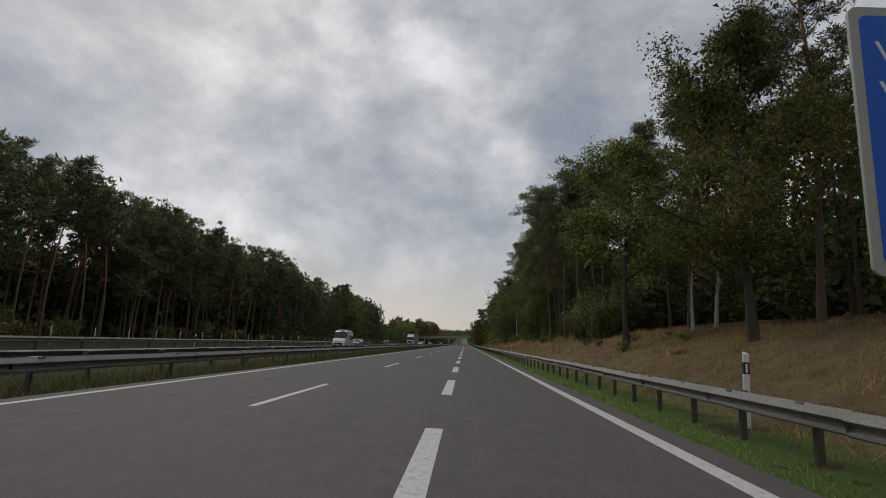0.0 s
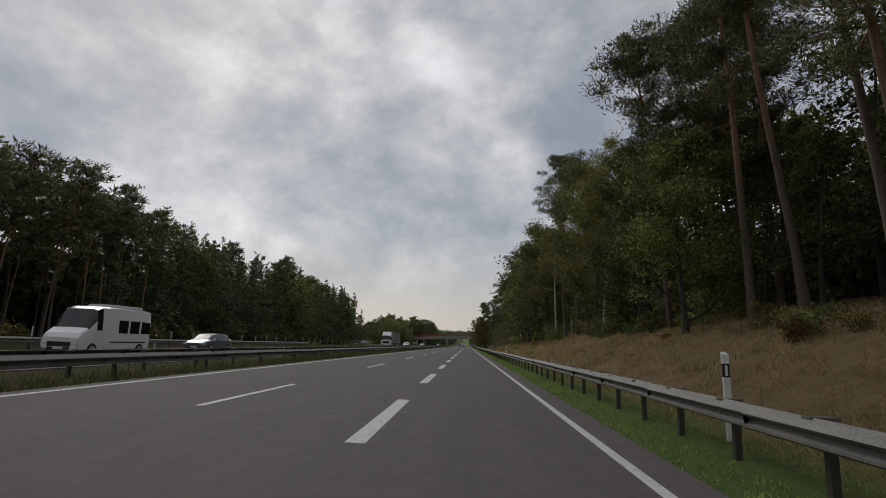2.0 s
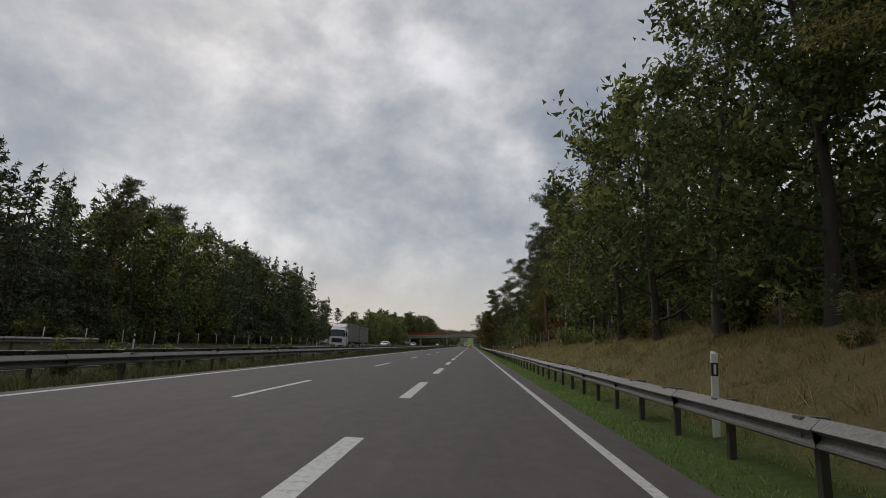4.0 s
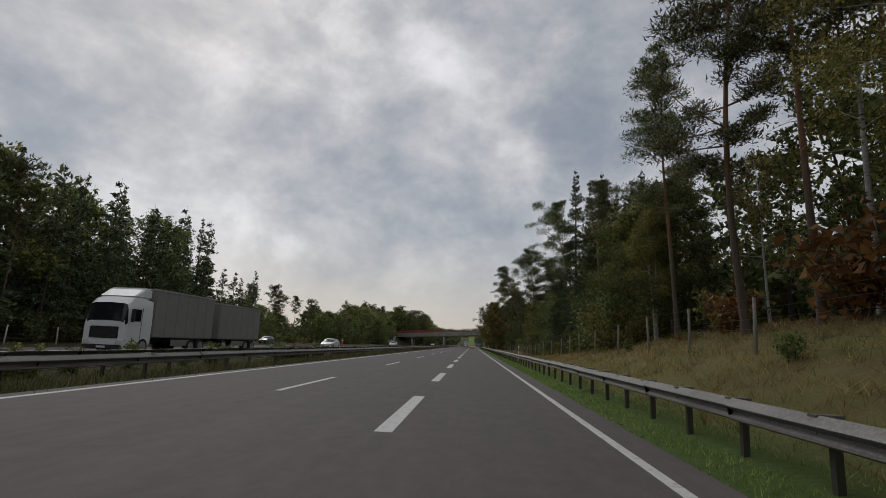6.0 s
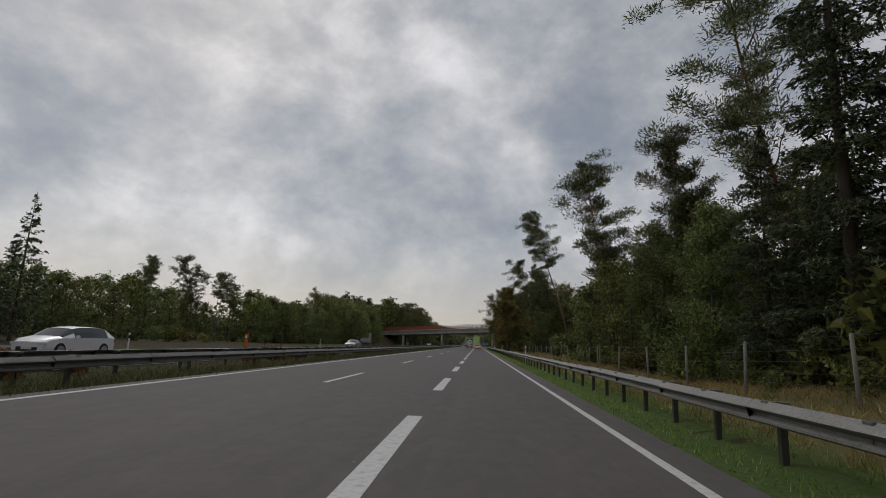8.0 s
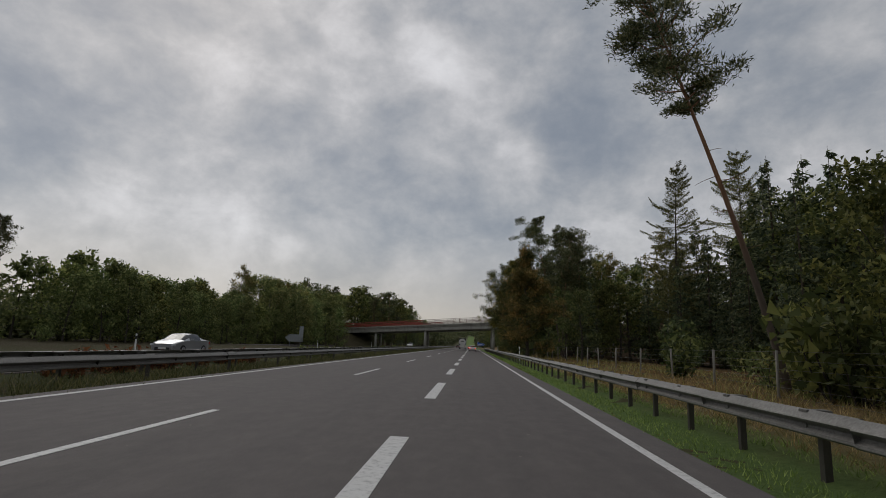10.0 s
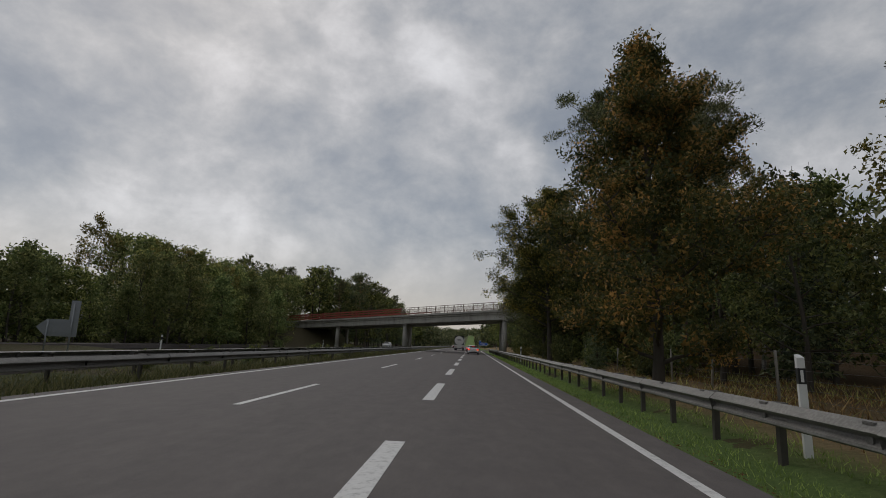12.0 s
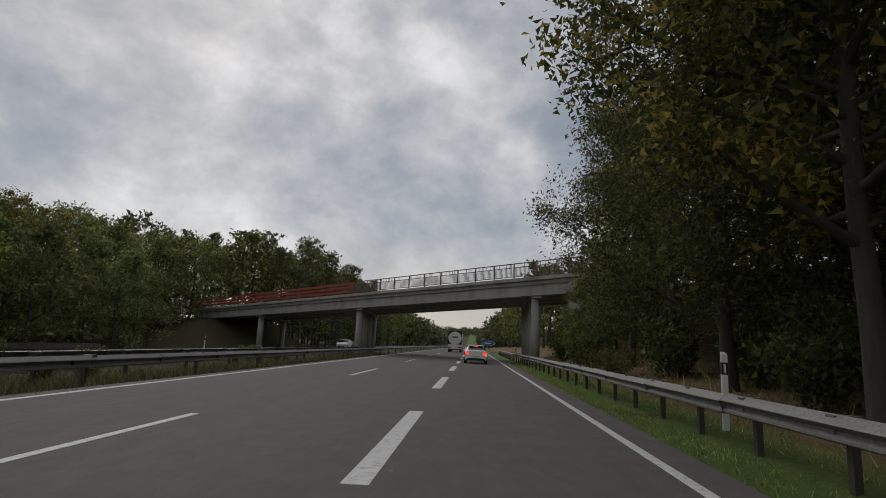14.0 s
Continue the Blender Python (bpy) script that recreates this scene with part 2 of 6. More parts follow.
def bark(low, high, split_at, grain=(1, 1, 0.15)):
    def build(nt):
        co = nt.nodes.new("ShaderNodeTexCoord").outputs["Object"]
        sep = nt.nodes.new("ShaderNodeSeparateXYZ")
        link(nt, co, sep.inputs[0])
        n = noise_node(nt, 9, 5, 0.65, co, grain)
        r = nt.nodes.new("ShaderNodeMapRange")
        r.inputs["From Min"].default_value, r.inputs["From Max"].default_value = split_at - 2.5, split_at + 2.5
        link(nt, sep.outputs[2], r.inputs["Value"])
        a = mix_node(nt, n, tuple(v * 0.55 for v in low), tuple(v * 1.35 for v in low))
        b = mix_node(nt, n, tuple(v * 0.6 for v in high), tuple(v * 1.3 for v in high))
        return surface(nt, mix_node(nt, r.outputs[0], a, b), 0.9, normal=bump_node(nt, n, 0.7, 0.03), spec=0.2)
    return build


def birch_bark(nt):
    co = nt.nodes.new("ShaderNodeTexCoord").outputs["Object"]
    n = noise_node(nt, 3.0, 5, 0.7, co, (1.0, 1.0, 4.0))
    c = ramp_node(nt, n, ((0.36, (0.03, 0.028, 0.025)), (0.46, (0.42, 0.40, 0.37)), (0.7, (0.60, 0.58, 0.54))))
    return surface(nt, c, 0.8, spec=0.25)


def steel(tone, wear=0.5):
    def build(nt):
        w = world_place(nt)
        n = noise_node(nt, 3.0, 6, 0.65, w, (1, 0.35, 1))
        s = noise_node(nt, 22, 4, 0.7, w)
        sep = nt.nodes.new("ShaderNodeSeparateXYZ")
        link(nt, w, sep.inputs[0])
        c = ramp_node(nt, n, ((0.3, tuple(v * 0.62 for v in tone)), (0.55, tone), (0.8, tuple(min(1, v * 1.25) for v in tone))))
        c = mix_node(nt, wear * 0.5, c, ramp_node(nt, s, ((0.42, (0.07, 0.065, 0.055)), (0.6, tone))))
        return surface(nt, c, 0.55, metal=0.35, normal=bump_node(nt, s, 0.15, 0.003), spec=0.5)
    return build


def concrete(nt):
    w = world_place(nt)
    n, s = noise_node(nt, 0.9, 6, 0.65, w, (1, 1, 0.25)), noise_node(nt, 14, 4, 0.6, w)
    c = ramp_node(nt, n, ((0.28, (0.24, 0.228, 0.20)), (0.5, (0.40, 0.385, 0.345)), (0.75, (0.50, 0.485, 0.44))))
    c = mix_node(nt, 0.2, c, ramp_node(nt, s, ((0.3, (0.12, 0.115, 0.10)), (0.7, (0.38, 0.37, 0.34)))))
    return surface(nt, c, 0.9, normal=bump_node(nt, s, 0.3, 0.01), spec=0.25)


def plain(color, rough=0.5, metal=0.0, dirt=0.12, scale=4.0, **more):
    def build(nt):
        n = noise_node(nt, scale, 5, 0.65)
        c = mix_node(nt, n, tuple(v * (1 - dirt) for v in color), tuple(min(1.0, v * (1 + dirt * 0.5)) for v in color))
        return surface(nt, c, rough, metal, **more)
    return build


def glow(color, strength):
    def build(nt):
        e = nt.nodes.new("ShaderNodeEmission")
        e.inputs["Color"].default_value, e.inputs["Strength"].default_value = (*color, 1), strength
        return e.outputs[0]
    return build


M = {n: material(n, b) for n, b in {
    "asphalt": asphalt, "road_paint": paint, "earth": earth, "concrete": concrete,
    "galvanised": steel((0.205, 0.198, 0.184), 0.8), "weathered_steel": steel((0.185, 0.183, 0.172), 0.9), "post_steel": steel((0.085, 0.075, 0.065), 0.9),
    "pine_bark": bark((0.125, 0.098, 0.078), (0.270, 0.150, 0.088), 7.5), "grey_bark": bark((0.075, 0.066, 0.055), (0.085, 0.075, 0.06), 6.0),
    "spruce_bark": bark((0.085, 0.066, 0.052), (0.095, 0.075, 0.055), 6.0), "birch_bark": birch_bark,
    "pine_needles": leaf((0.060, 0.085, 0.046), (0.113, 0.140, 0.069), (0.236, 0.236, 0.115), 0.3, patch=0.35),
    "spruce_needles": leaf((0.045, 0.068, 0.042), (0.084, 0.117, 0.063), (0.173, 0.195, 0.099), 0.28),
    "larch_needles": leaf((0.070, 0.082, 0.032), (0.130, 0.138, 0.050), (0.215, 0.200, 0.078), 0.35),
    "oak_leaves": leaf((0.064, 0.092, 0.031), (0.138, 0.172, 0.055), (0.293, 0.305, 0.098), 0.42, patch=0.35),
    "dark_leaves": leaf((0.046, 0.072, 0.030), (0.101, 0.132, 0.051), (0.223, 0.240, 0.084), 0.38, patch=0.35),
    "turning_leaves": leaf((0.045, 0.070, 0.026), (0.112, 0.122, 0.040), (0.430, 0.265, 0.080), 0.34, patch=0.65),
    "yellowing_leaves": leaf((0.052, 0.076, 0.026), (0.118, 0.142, 0.042), (0.440, 0.380, 0.090), 0.42, patch=0.7),
    "edge_leaves": leaf((0.092, 0.130, 0.050), (0.178, 0.225, 0.084), (0.320, 0.320, 0.120), 0.48, patch=0.5),
    "bracken": leaf((0.13, 0.072, 0.032), (0.20, 0.118, 0.055), (0.28, 0.18, 0.09), 0.4),
    "birch_leaves": leaf((0.091, 0.101, 0.031), (0.172, 0.174, 0.056), (0.305, 0.247, 0.089), 0.42, patch=0.35),
    "young_leaves": leaf((0.086, 0.126, 0.050), (0.160, 0.212, 0.080), (0.270, 0.300, 0.118), 0.48, patch=0.4),
    "rust_leaves": leaf((0.086, 0.040, 0.018), (0.161, 0.075, 0.029), (0.218, 0.121, 0.040), 0.3),
    "green_grass": leaf((0.119, 0.188, 0.045), (0.200, 0.294, 0.075), (0.325, 0.400, 0.131), 0.45, patch=0.4),
    "dry_grass": leaf((0.170, 0.125, 0.058), (0.310, 0.225, 0.108), (0.470, 0.365, 0.190), 0.45, patch=0.55),
    "dull_grass": leaf((0.16, 0.175, 0.060), (0.260, 0.270, 0.100), (0.400, 0.370, 0.155), 0.45),
    "far_leaves": leaf((0.061, 0.082, 0.038), (0.098, 0.122, 0.056), (0.159, 0.166, 0.078), 0.2),
    "red_paint": plain((0.34, 0.075, 0.055), 0.6, dirt=0.3), "rail_brown": plain((0.17, 0.115, 0.095), 0.6, dirt=0.3),
    "pale_wood": plain((0.50, 0.48, 0.44), 0.9, dirt=0.3, scale=12), "post_wood": plain((0.27, 0.25, 0.215), 0.9, dirt=0.4, scale=12), "wire": plain((0.22, 0.22, 0.21), 0.5, 0.6),
    "white_plastic": plain((0.74, 0.74, 0.72), 0.5, dirt=0.2), "black_plastic": plain((0.02, 0.02, 0.021), 0.5),
    "sign_blue": plain((0.012, 0.105, 0.52), 0.45, dirt=0.08), "sign_white": plain((0.70, 0.71, 0.70), 0.5), "sign_back": plain((0.30, 0.32, 0.33), 0.5, 0.5),
    "sign_grey_border": plain((0.36, 0.37, 0.33), 0.5),
    "shade_grass": leaf((0.084, 0.108, 0.042), (0.138, 0.162, 0.066), (0.228, 0.228, 0.108), 0.4),
    "rust_bloom": leaf((0.115, 0.052, 0.025), (0.196, 0.086, 0.038), (0.276, 0.138, 0.057), 0.25),
}.items()}

# ---------------------------------------------------------------- mesh tools
def mesh_of(name, verts, faces, mats, index=None, smooth=False, sharp=0):
    me = bpy.data.meshes.new(name)
    me.from_pydata(verts, [], faces)
    for m in mats if isinstance(mats, (list, tuple)) else (mats,):
        me.materials.append(m)
    if index is not None:
        me.polygons.foreach_set("material_index", index)
    if smooth:
        me.polygons.foreach_set("use_smooth", [True] * len(me.polygons))
    if sharp:
        me.set_sharp_from_angle(angle=radians(sharp))
    me.update()
    return me


def part(name, bm, mat, parent, label=""):
    """One mesh object under a thing or a part, from a bmesh."""
    me = bpy.data.meshes.new(name)
    bm.to_mesh(me)
    bm.free()
    for m in mat if isinstance(mat, (list, tuple)) else (mat,):
        me.materials.append(m)
    ob = new(name, me)
    ob.parent = parent
    return tagged(ob, label)


def child(name, me, parent, m=None, label=""):
    ob = new(name, me)
    ob.parent = parent
    if m is not None:
        ob.matrix_basis = m
    return tagged(ob, label)


def thing(name, m, label, category, group="", kind=""):
    ob = new(name)
    ob.empty_display_size = 0.2
    ob.matrix_basis = m
    return tagged(ob, label, category, group, kind)


def box(bm, x0, x1, y0, y1, z0, z1, bevel=0.0, slot=0):
    r = bmesh.ops.create_cube(bm, size=1.0, matrix=Matrix.LocRotScale(((x0 + x1) / 2, (y0 + y1) / 2, (z0 + z1) / 2), None, (x1 - x0, y1 - y0, z1 - z0)))
    faces = {f for v in r["verts"] for f in v.link_faces}
    if bevel:
        edges = {e for v in r["verts"] for e in v.link_edges}
        made = bmesh.ops.bevel(bm, geom=list(edges), offset=bevel, segments=2, affect="EDGES", clamp_overlap=True)
        faces = {f for f in made["faces"]} | {f for f in faces if f.is_valid}
    for f in faces:
        f.material_index = slot


def cylinder(bm, m, radius, depth, sides=16, top=None, slot=0):
    r = bmesh.ops.create_cone(bm, cap_ends=True, segments=sides, radius1=radius, radius2=radius if top is None else top, depth=depth, matrix=m)
    for f in {f for v in r["verts"] for f in v.link_faces}:
        f.material_index = slot
        f.smooth = len(f.verts) == 4


def extrude_profile(points, y0, y1, closed=True):
    """A prism along y with the given outline in x and z."""
    n = len(points)
    verts = [(x, y, z) for y in (y0, y1) for x, z in points]
    faces = [(i, (i + 1) % n, n + (i + 1) % n, n + i) for i in range(n if closed else n - 1)]
    if closed:
        faces += [tuple(reversed(range(n))), tuple(range(n, 2 * n))]
    return verts, faces


def tube(verts, faces, path, radii, sides=6):
    """Adds a tube along path to the lists."""
    path = [Vector(p) for p in path]
    base = len(verts)
    for i, (p, r) in enumerate(zip(path, radii)):
        d = (path[min(i + 1, len(path) - 1)] - path[max(i - 1, 0)]).normalized()
        a = d.orthogonal().normalized() if abs(d.z) < 0.9 else Vector((1, 0, 0)).cross(d).normalized()
        b = d.cross(a)
        for k in range(sides):
            w = 2 * math.pi * k / sides
            verts.append(tuple(p + r * (math.cos(w) * a + math.sin(w) * b)))
    for i in range(len(path) - 1):
        for k in range(sides):
            a, b = base + i * sides + k, base + i * sides + (k + 1) % sides
            faces.append((a, b, b + sides, a + sides))


def leaves_mesh(name, centres, sizes, rng, mat, long=1.5, droop=0.0, spread=None, bend=0.0):
    """Many small pointed leaves about the given centres. spread: a main direction for each leaf."""
    centres, sizes = np.asarray(centres, float), np.asarray(sizes, float)[:, None]
    n = len(centres)
    a = rng.normal(size=(n, 3))
    if spread is not None:
        a = np.asarray(spread) + 0.45 * a
    a[:, 2] -= droop
    a /= np.linalg.norm(a, axis=1, keepdims=True) + 1e-9
    b = np.cross(a, rng.normal(size=(n, 3)))
    b /= np.linalg.norm(b, axis=1, keepdims=True) + 1e-9
    u, v = a * sizes * long * 0.5, b * sizes
    co = np.stack([centres - u - 0.5 * v, centres - u * 0.3 + 0.5 * v, centres + u], 1).reshape(-1, 3)
    me = bpy.data.meshes.new(name)
    me.vertices.add(3 * n)
    me.vertices.foreach_set("co", co.ravel())
    me.loops.add(3 * n)
    me.loops.foreach_set("vertex_index", np.arange(3 * n, dtype=np.int32))
    me.polygons.add(n)
    me.polygons.foreach_set("loop_start", np.arange(0, 3 * n, 3, dtype=np.int32))
    me.materials.append(mat)
    me.update()
    me.validate()
    return me

# ---------------------------------------------------------------- the lie of the land
def ease(a, b, x):
    t = min(1.0, max(0.0, (x - a) / (b - a)))
    return t * t * (3 - 2 * t)


BANK = ((-200, 1.5), (0, 1.5), (60, 1.7), (95, 2.0), (125, 2.0), (160, 1.75), (190, 1.6), (209, 1.1), (231, 0.5), (248, 0.0), (265, -0.15), (345, -0.12), (372, 0.4), (395, 0.9), (430, 1.2), (520, 0.8), (700, 0.5), (3000, 0.5))
BRIDGE_AT, ALONG, ACROSS = Vector((7.0, 408.0)), Vector((0.823, -0.568)), Vector((0.568, 0.823))
SLANT = 0.041


def bank(y):
    for (a, h), (b, k) in zip(BANK, BANK[1:]):
        if a <= y <= b:
            return h + (k - h) * (y - a) / (b - a)
    return 0.5


RISE = ((6.2, 0.0), (7.5, 0.28), (10, 1.0), (14, 1.85), (18, 2.3), (26, 2.55), (1600, 2.6))


def rise(x):
    """The bank's profile, as a share of its height at the fence."""
    for (a, h), (b, k) in zip(RISE, RISE[1:]):
        if a <= x <= b:
            return h + (k - h) * (x - a) / (b - a)
    return 0.0


def ground_z(x, y):
    z = -0.05
    if x > 4.4:
        h = bank(y)
        z += -0.10 * ease(4.4, 6.2, x) + h * rise(x)
    if x < -26:
        z -= 0.5 * ease(26, 33, -x)
    if -13.2 < x < -7.7:
        z -= 0.10 * ease(7.7, 9.0, -x) * ease(-13.2, -12.2, x)
    z += 0.05 * noise.noise((x * 0.35, y * 0.35, 0.0)) * ease(6.5, 9, abs(x + 1.5) - 2.5)
    # ramps of the overpass
    d = Vector((x, y)) - BRIDGE_AT
    s, n = d.dot(ALONG), d.dot(ACROSS) - 5.0
    top = 6.4 + SLANT * s
    for far in (s - 2.5, -s - 57.0):
        if far > -9:
            side = 1 - max(0.0, abs(n) - 5.5) / 10.0
            end = min(1.0, 1 + far / 8.0)
            lift = top * max(0.0, min(side, end, 1.0))
            if x > 6.0 or x < -30:
                z = max(z, lift * (ease(8.5, 12.5, x) if x > 0 else 1.0))
    if y > 620:
        z += 30.0 * ease(900, 1900, y) + 4 * noise.noise((x * 0.004, y * 0.004, 3.0)) * ease(620, 1100, y)
    return z


def spaced(parts):
    out = []
    for a, b, step in parts:
        k = max(1, round((b - a) / step))
        out += [a + (b - a) * i / k for i in range(k)]
    return out + [parts[-1][1]]


def build_ground():
    xs = spaced(((-1500, -200, 130), (-200, -60, 14), (-60, -26, 3.4), (-26, -13, 3.2), (-13, -8.2, 0.6), (-8.2, 4.4, 6.3), (4.4, 14, 0.6), (14, 40, 2.2), (40, 200, 16), (200, 1500, 130)))
    ys = spaced(((-300, -20, 40), (-20, 380, 2.5), (380, 460, 2.0), (460, 700, 12), (700, 2600, 70)))
    verts = [(x, y, ground_z(x, y)) for y in ys for x in xs]
    w = len(xs)
    faces = [(j * w + i, j * w + i + 1, (j + 1) * w + i + 1, (j + 1) * w + i) for j in range(len(ys) - 1) for i in range(w - 1)]
    ob = new("ground", mesh_of("ground", verts, faces, M["earth"], smooth=True))
    tagged(ob, "grassy verge, dry brown bank and forest floor", "ground", kind="structure")


build_ground()

# ---------------------------------------------------------------- carriageways and paint
EDGE, LANE, INNER = 3.72, -3.86, -7.95


def strip(name, sections, z0, z1, mat, parent=None, label="", flank=0.04):
    """A band of pavement: sections of y, left x and right x."""
    verts, faces = [], []
    for y, a, b in sections:
        verts += [(a, y, z1), (b, y, z1), (b + flank, y, z0), (a - flank, y, z0)]
    for i in range(len(sections) - 1):
        o = 4 * i
        faces += [(o, o + 1, o + 5, o + 4), (o + 1, o + 2, o + 6, o + 5), (o + 3, o, o + 4, o + 7)]
    k = 4 * (len(sections) - 1)
    faces += [(3, 2, 1, 0), (k, k + 1, k + 2, k + 3)]
    ob = new(name, mesh_of(name, verts, faces, mat))
    if parent:
        ob.parent = parent
    return tagged(ob, label)


def exit_x(y):
    """How far the leaving lane has swung to the right."""
    return 0.0 if y < 455 else (y - 455) ** 2 / 420.0


road = strip("road", [(y, -8.5, 4.35) for y in (-120, 100, 300, 430)] + [(y, -8.5, 4.35 + exit_x(y) * 0.5) for y in range(440, 480, 10)] + [(480, -8.5, 1.0), (700, -8.5, 1.0), (1400, -8.5, 1.0)], -0.3, 0.0, M["asphalt"])
tagged(road, "worn dark grey asphalt motorway carriageway with three lanes", "road", kind="structure")
ramp_road = strip("road_exit", [(y, 0.9 + exit_x(y), 4.35 + exit_x(y)) for y in range(462, 560, 7)], -0.3, -0.004, M["asphalt"])
tagged(ramp_road, "asphalt exit lane swinging away from the motorway", "road", kind="structure")
road_2 = strip("road_opposite", [(y, -25.2, -13.3) for y in (-120, 150, 400, 900, 1400)], -0.3, -0.01, M["asphalt"])
tagged(road_2, "grey asphalt of the opposite motorway carriageway", "road", kind="structure")
slip = strip("road_slip", [(y, -25.6 - 11 * ease(215, 300, y) - 3.6, -25.3 - 11 * ease(215, 300, y)) for y in range(196, 420, 8)], -0.5, -0.03, M["asphalt"])
tagged(slip, "narrow asphalt slip road beside the opposite carriageway", "road", kind="structure")


def dash_mesh(name, width, length):
    bm = bmesh.new()
    box(bm, -width / 2, width / 2, 0, length, 0.0, 0.006)
    me = bpy.data.meshes.new(name)
    bm.to_mesh(me)
    bm.free()
    me.materials.append(M["road_paint"])
    return me


block, stroke = dash_mesh("lane_block", 0.30, 6.0), dash_mesh("lane_dash", 0.16, 6.0)
for k in range(-2, 36):
    child("lane_block", block, road, pose(0, 12 * k - 6, 0))
for k in range(-2, 60):
    child("lane_dash", stroke, road, pose(LANE, 13.7 + 18.44 * k, 0))
    if k > 24:
        child("lane_dash", stroke, road, pose(-0.05, -5.6 + 18 * k, 0))
strip("edge_line", [(y, EDGE - 0.17, EDGE + 0.10) for y in (-60, 0, 58)], 0.0, 0.006, M["road_paint"], road, flank=0.004)
strip("edge_line", [(y, EDGE - 0.10, EDGE + 0.05) for y in (58.1, 200, 455)] + [(y, EDGE - 0.10 + exit_x(y), EDGE + 0.05 + exit_x(y)) for y in range(460, 478, 6)], 0.0, 0.006, M["road_paint"], road, flank=0.004)
strip("edge_line", [(y, INNER - 0.08, INNER + 0.08) for y in (-60, 300, 1200)], 0.0, 0.006, M["road_paint"], road, flank=0.004)
strip("gore_line", [(y, -0.15, 0.15) for y in (426, 470)] + [(500, 0.0, 0.3)], 0.0, 0.007, M["road_paint"], road, flank=0.004)
for x in (-13.9, -24.4):
    strip("edge_line", [(y, x - 0.1, x + 0.1) for y in (-60, 300, 1200)], -0.01, 0.0, M["road_paint"], road_2, flank=0.004)
for k in range(-2, 40):
    for x in (-17.3, -20.9):
        child("lane_dash", stroke, road_2, pose(x, -3 + 18 * k, -0.01))

# ---------------------------------------------------------------- guard rails
def beam_mesh(length):
    """A W-shaped beam whose face looks towards -x, hung at its true height."""
    face = ((0.115, 0.452), (0.070, 0.446), (0.040, 0.470), (0.046, 0.505), (0.100, 0.545), (0.104, 0.585), (0.010, 0.640), (0.0, 0.656), (0.012, 0.674), (0.120, 0.776), (0.145, 0.772))
    back = [(x + 0.012, z) for x, z in reversed(face)]
    v, f = extrude_profile(list(face) + back, 0.0, length - 0.006)
    return mesh_of("beam", v, f, M["galvanised"])


def rail_post_mesh():
    bm = bmesh.new()
    box(bm, 0.0, 0.012, -0.05, 0.05, -0.45, 0.70)
    box(bm, 0.012, 0.10, -0.05, -0.04, -0.45, 0.70)
    box(bm, 0.012, 0.10, 0.04, 0.05, -0.45, 0.70)
    me = bpy.data.meshes.new("post")
    bm.to_mesh(me)
    bm.free()
    me.materials.append(M["post_steel"])
    return me


def spacer_mesh():
    bm = bmesh.new()
    box(bm, -0.20, 0.14, -0.09, 0.09, 0.735, 0.775, 0.008)
    box(bm, -0.19, 0.0, -0.045, 0.045, 0.50, 0.735)
    me = bpy.data.meshes.new("spacer")
    bm.to_mesh(me)
    bm.free()
    me.materials.append(M["galvanised"])
    return me


BEAM, RAIL_POST, SPACER = beam_mesh(4.0), rail_post_mesh(), spacer_mesh()


def guard_rail(x, y0, y1, step, turned, label, lift=0.0):
    """turned: the beam's face looks towards +x."""
    rail = thing("guard_rail", pose(x, y0, lift, 0, 0, 0), label, "guard rail", "guard rails along the motorway")
    spin = pose(0, 0, 0, 0, 0, 180) if turned else pose(0, 0, 0)
    for k in range(int((y1 - y0) / 4)):
        wob = 0.012 * math.sin(k * 1.7) + 0.008 * math.sin(k * 0.61)
        child("beam", BEAM, rail, pose(wob, 4 * k + (4 if turned else 0), 0.6 * wob) @ spin)
    for k in range(int((y1 - y0) / step)):
        at = pose(0.0, 0.85 + k * step, 0, 0, 0.6 * math.sin(k * 2.3), 0) @ spin
        child("post", RAIL_POST, rail, at @ pose(0.28, 0, 0))
        child("spacer", SPACER, rail, at @ pose(0.28, 0, 0))
    return rail


guard_rail(5.42, -22.0, 458.0, 2.146, False, "weathered galvanised steel crash barrier on short brown posts", 0.03)
guard_rail(-9.35, -22.0, 600.0, 6.0, True, "grey steel crash barrier along the central reservation", -0.06)
guard_rail(-11.5, -22.0, 420.0, 4.0, False, "grey steel crash barrier facing the opposite carriageway", -0.04)
guard_rail(-26.0, -22.0, 150.0, 4.0, True, "grey steel crash barrier at the far shoulder", 0.0)

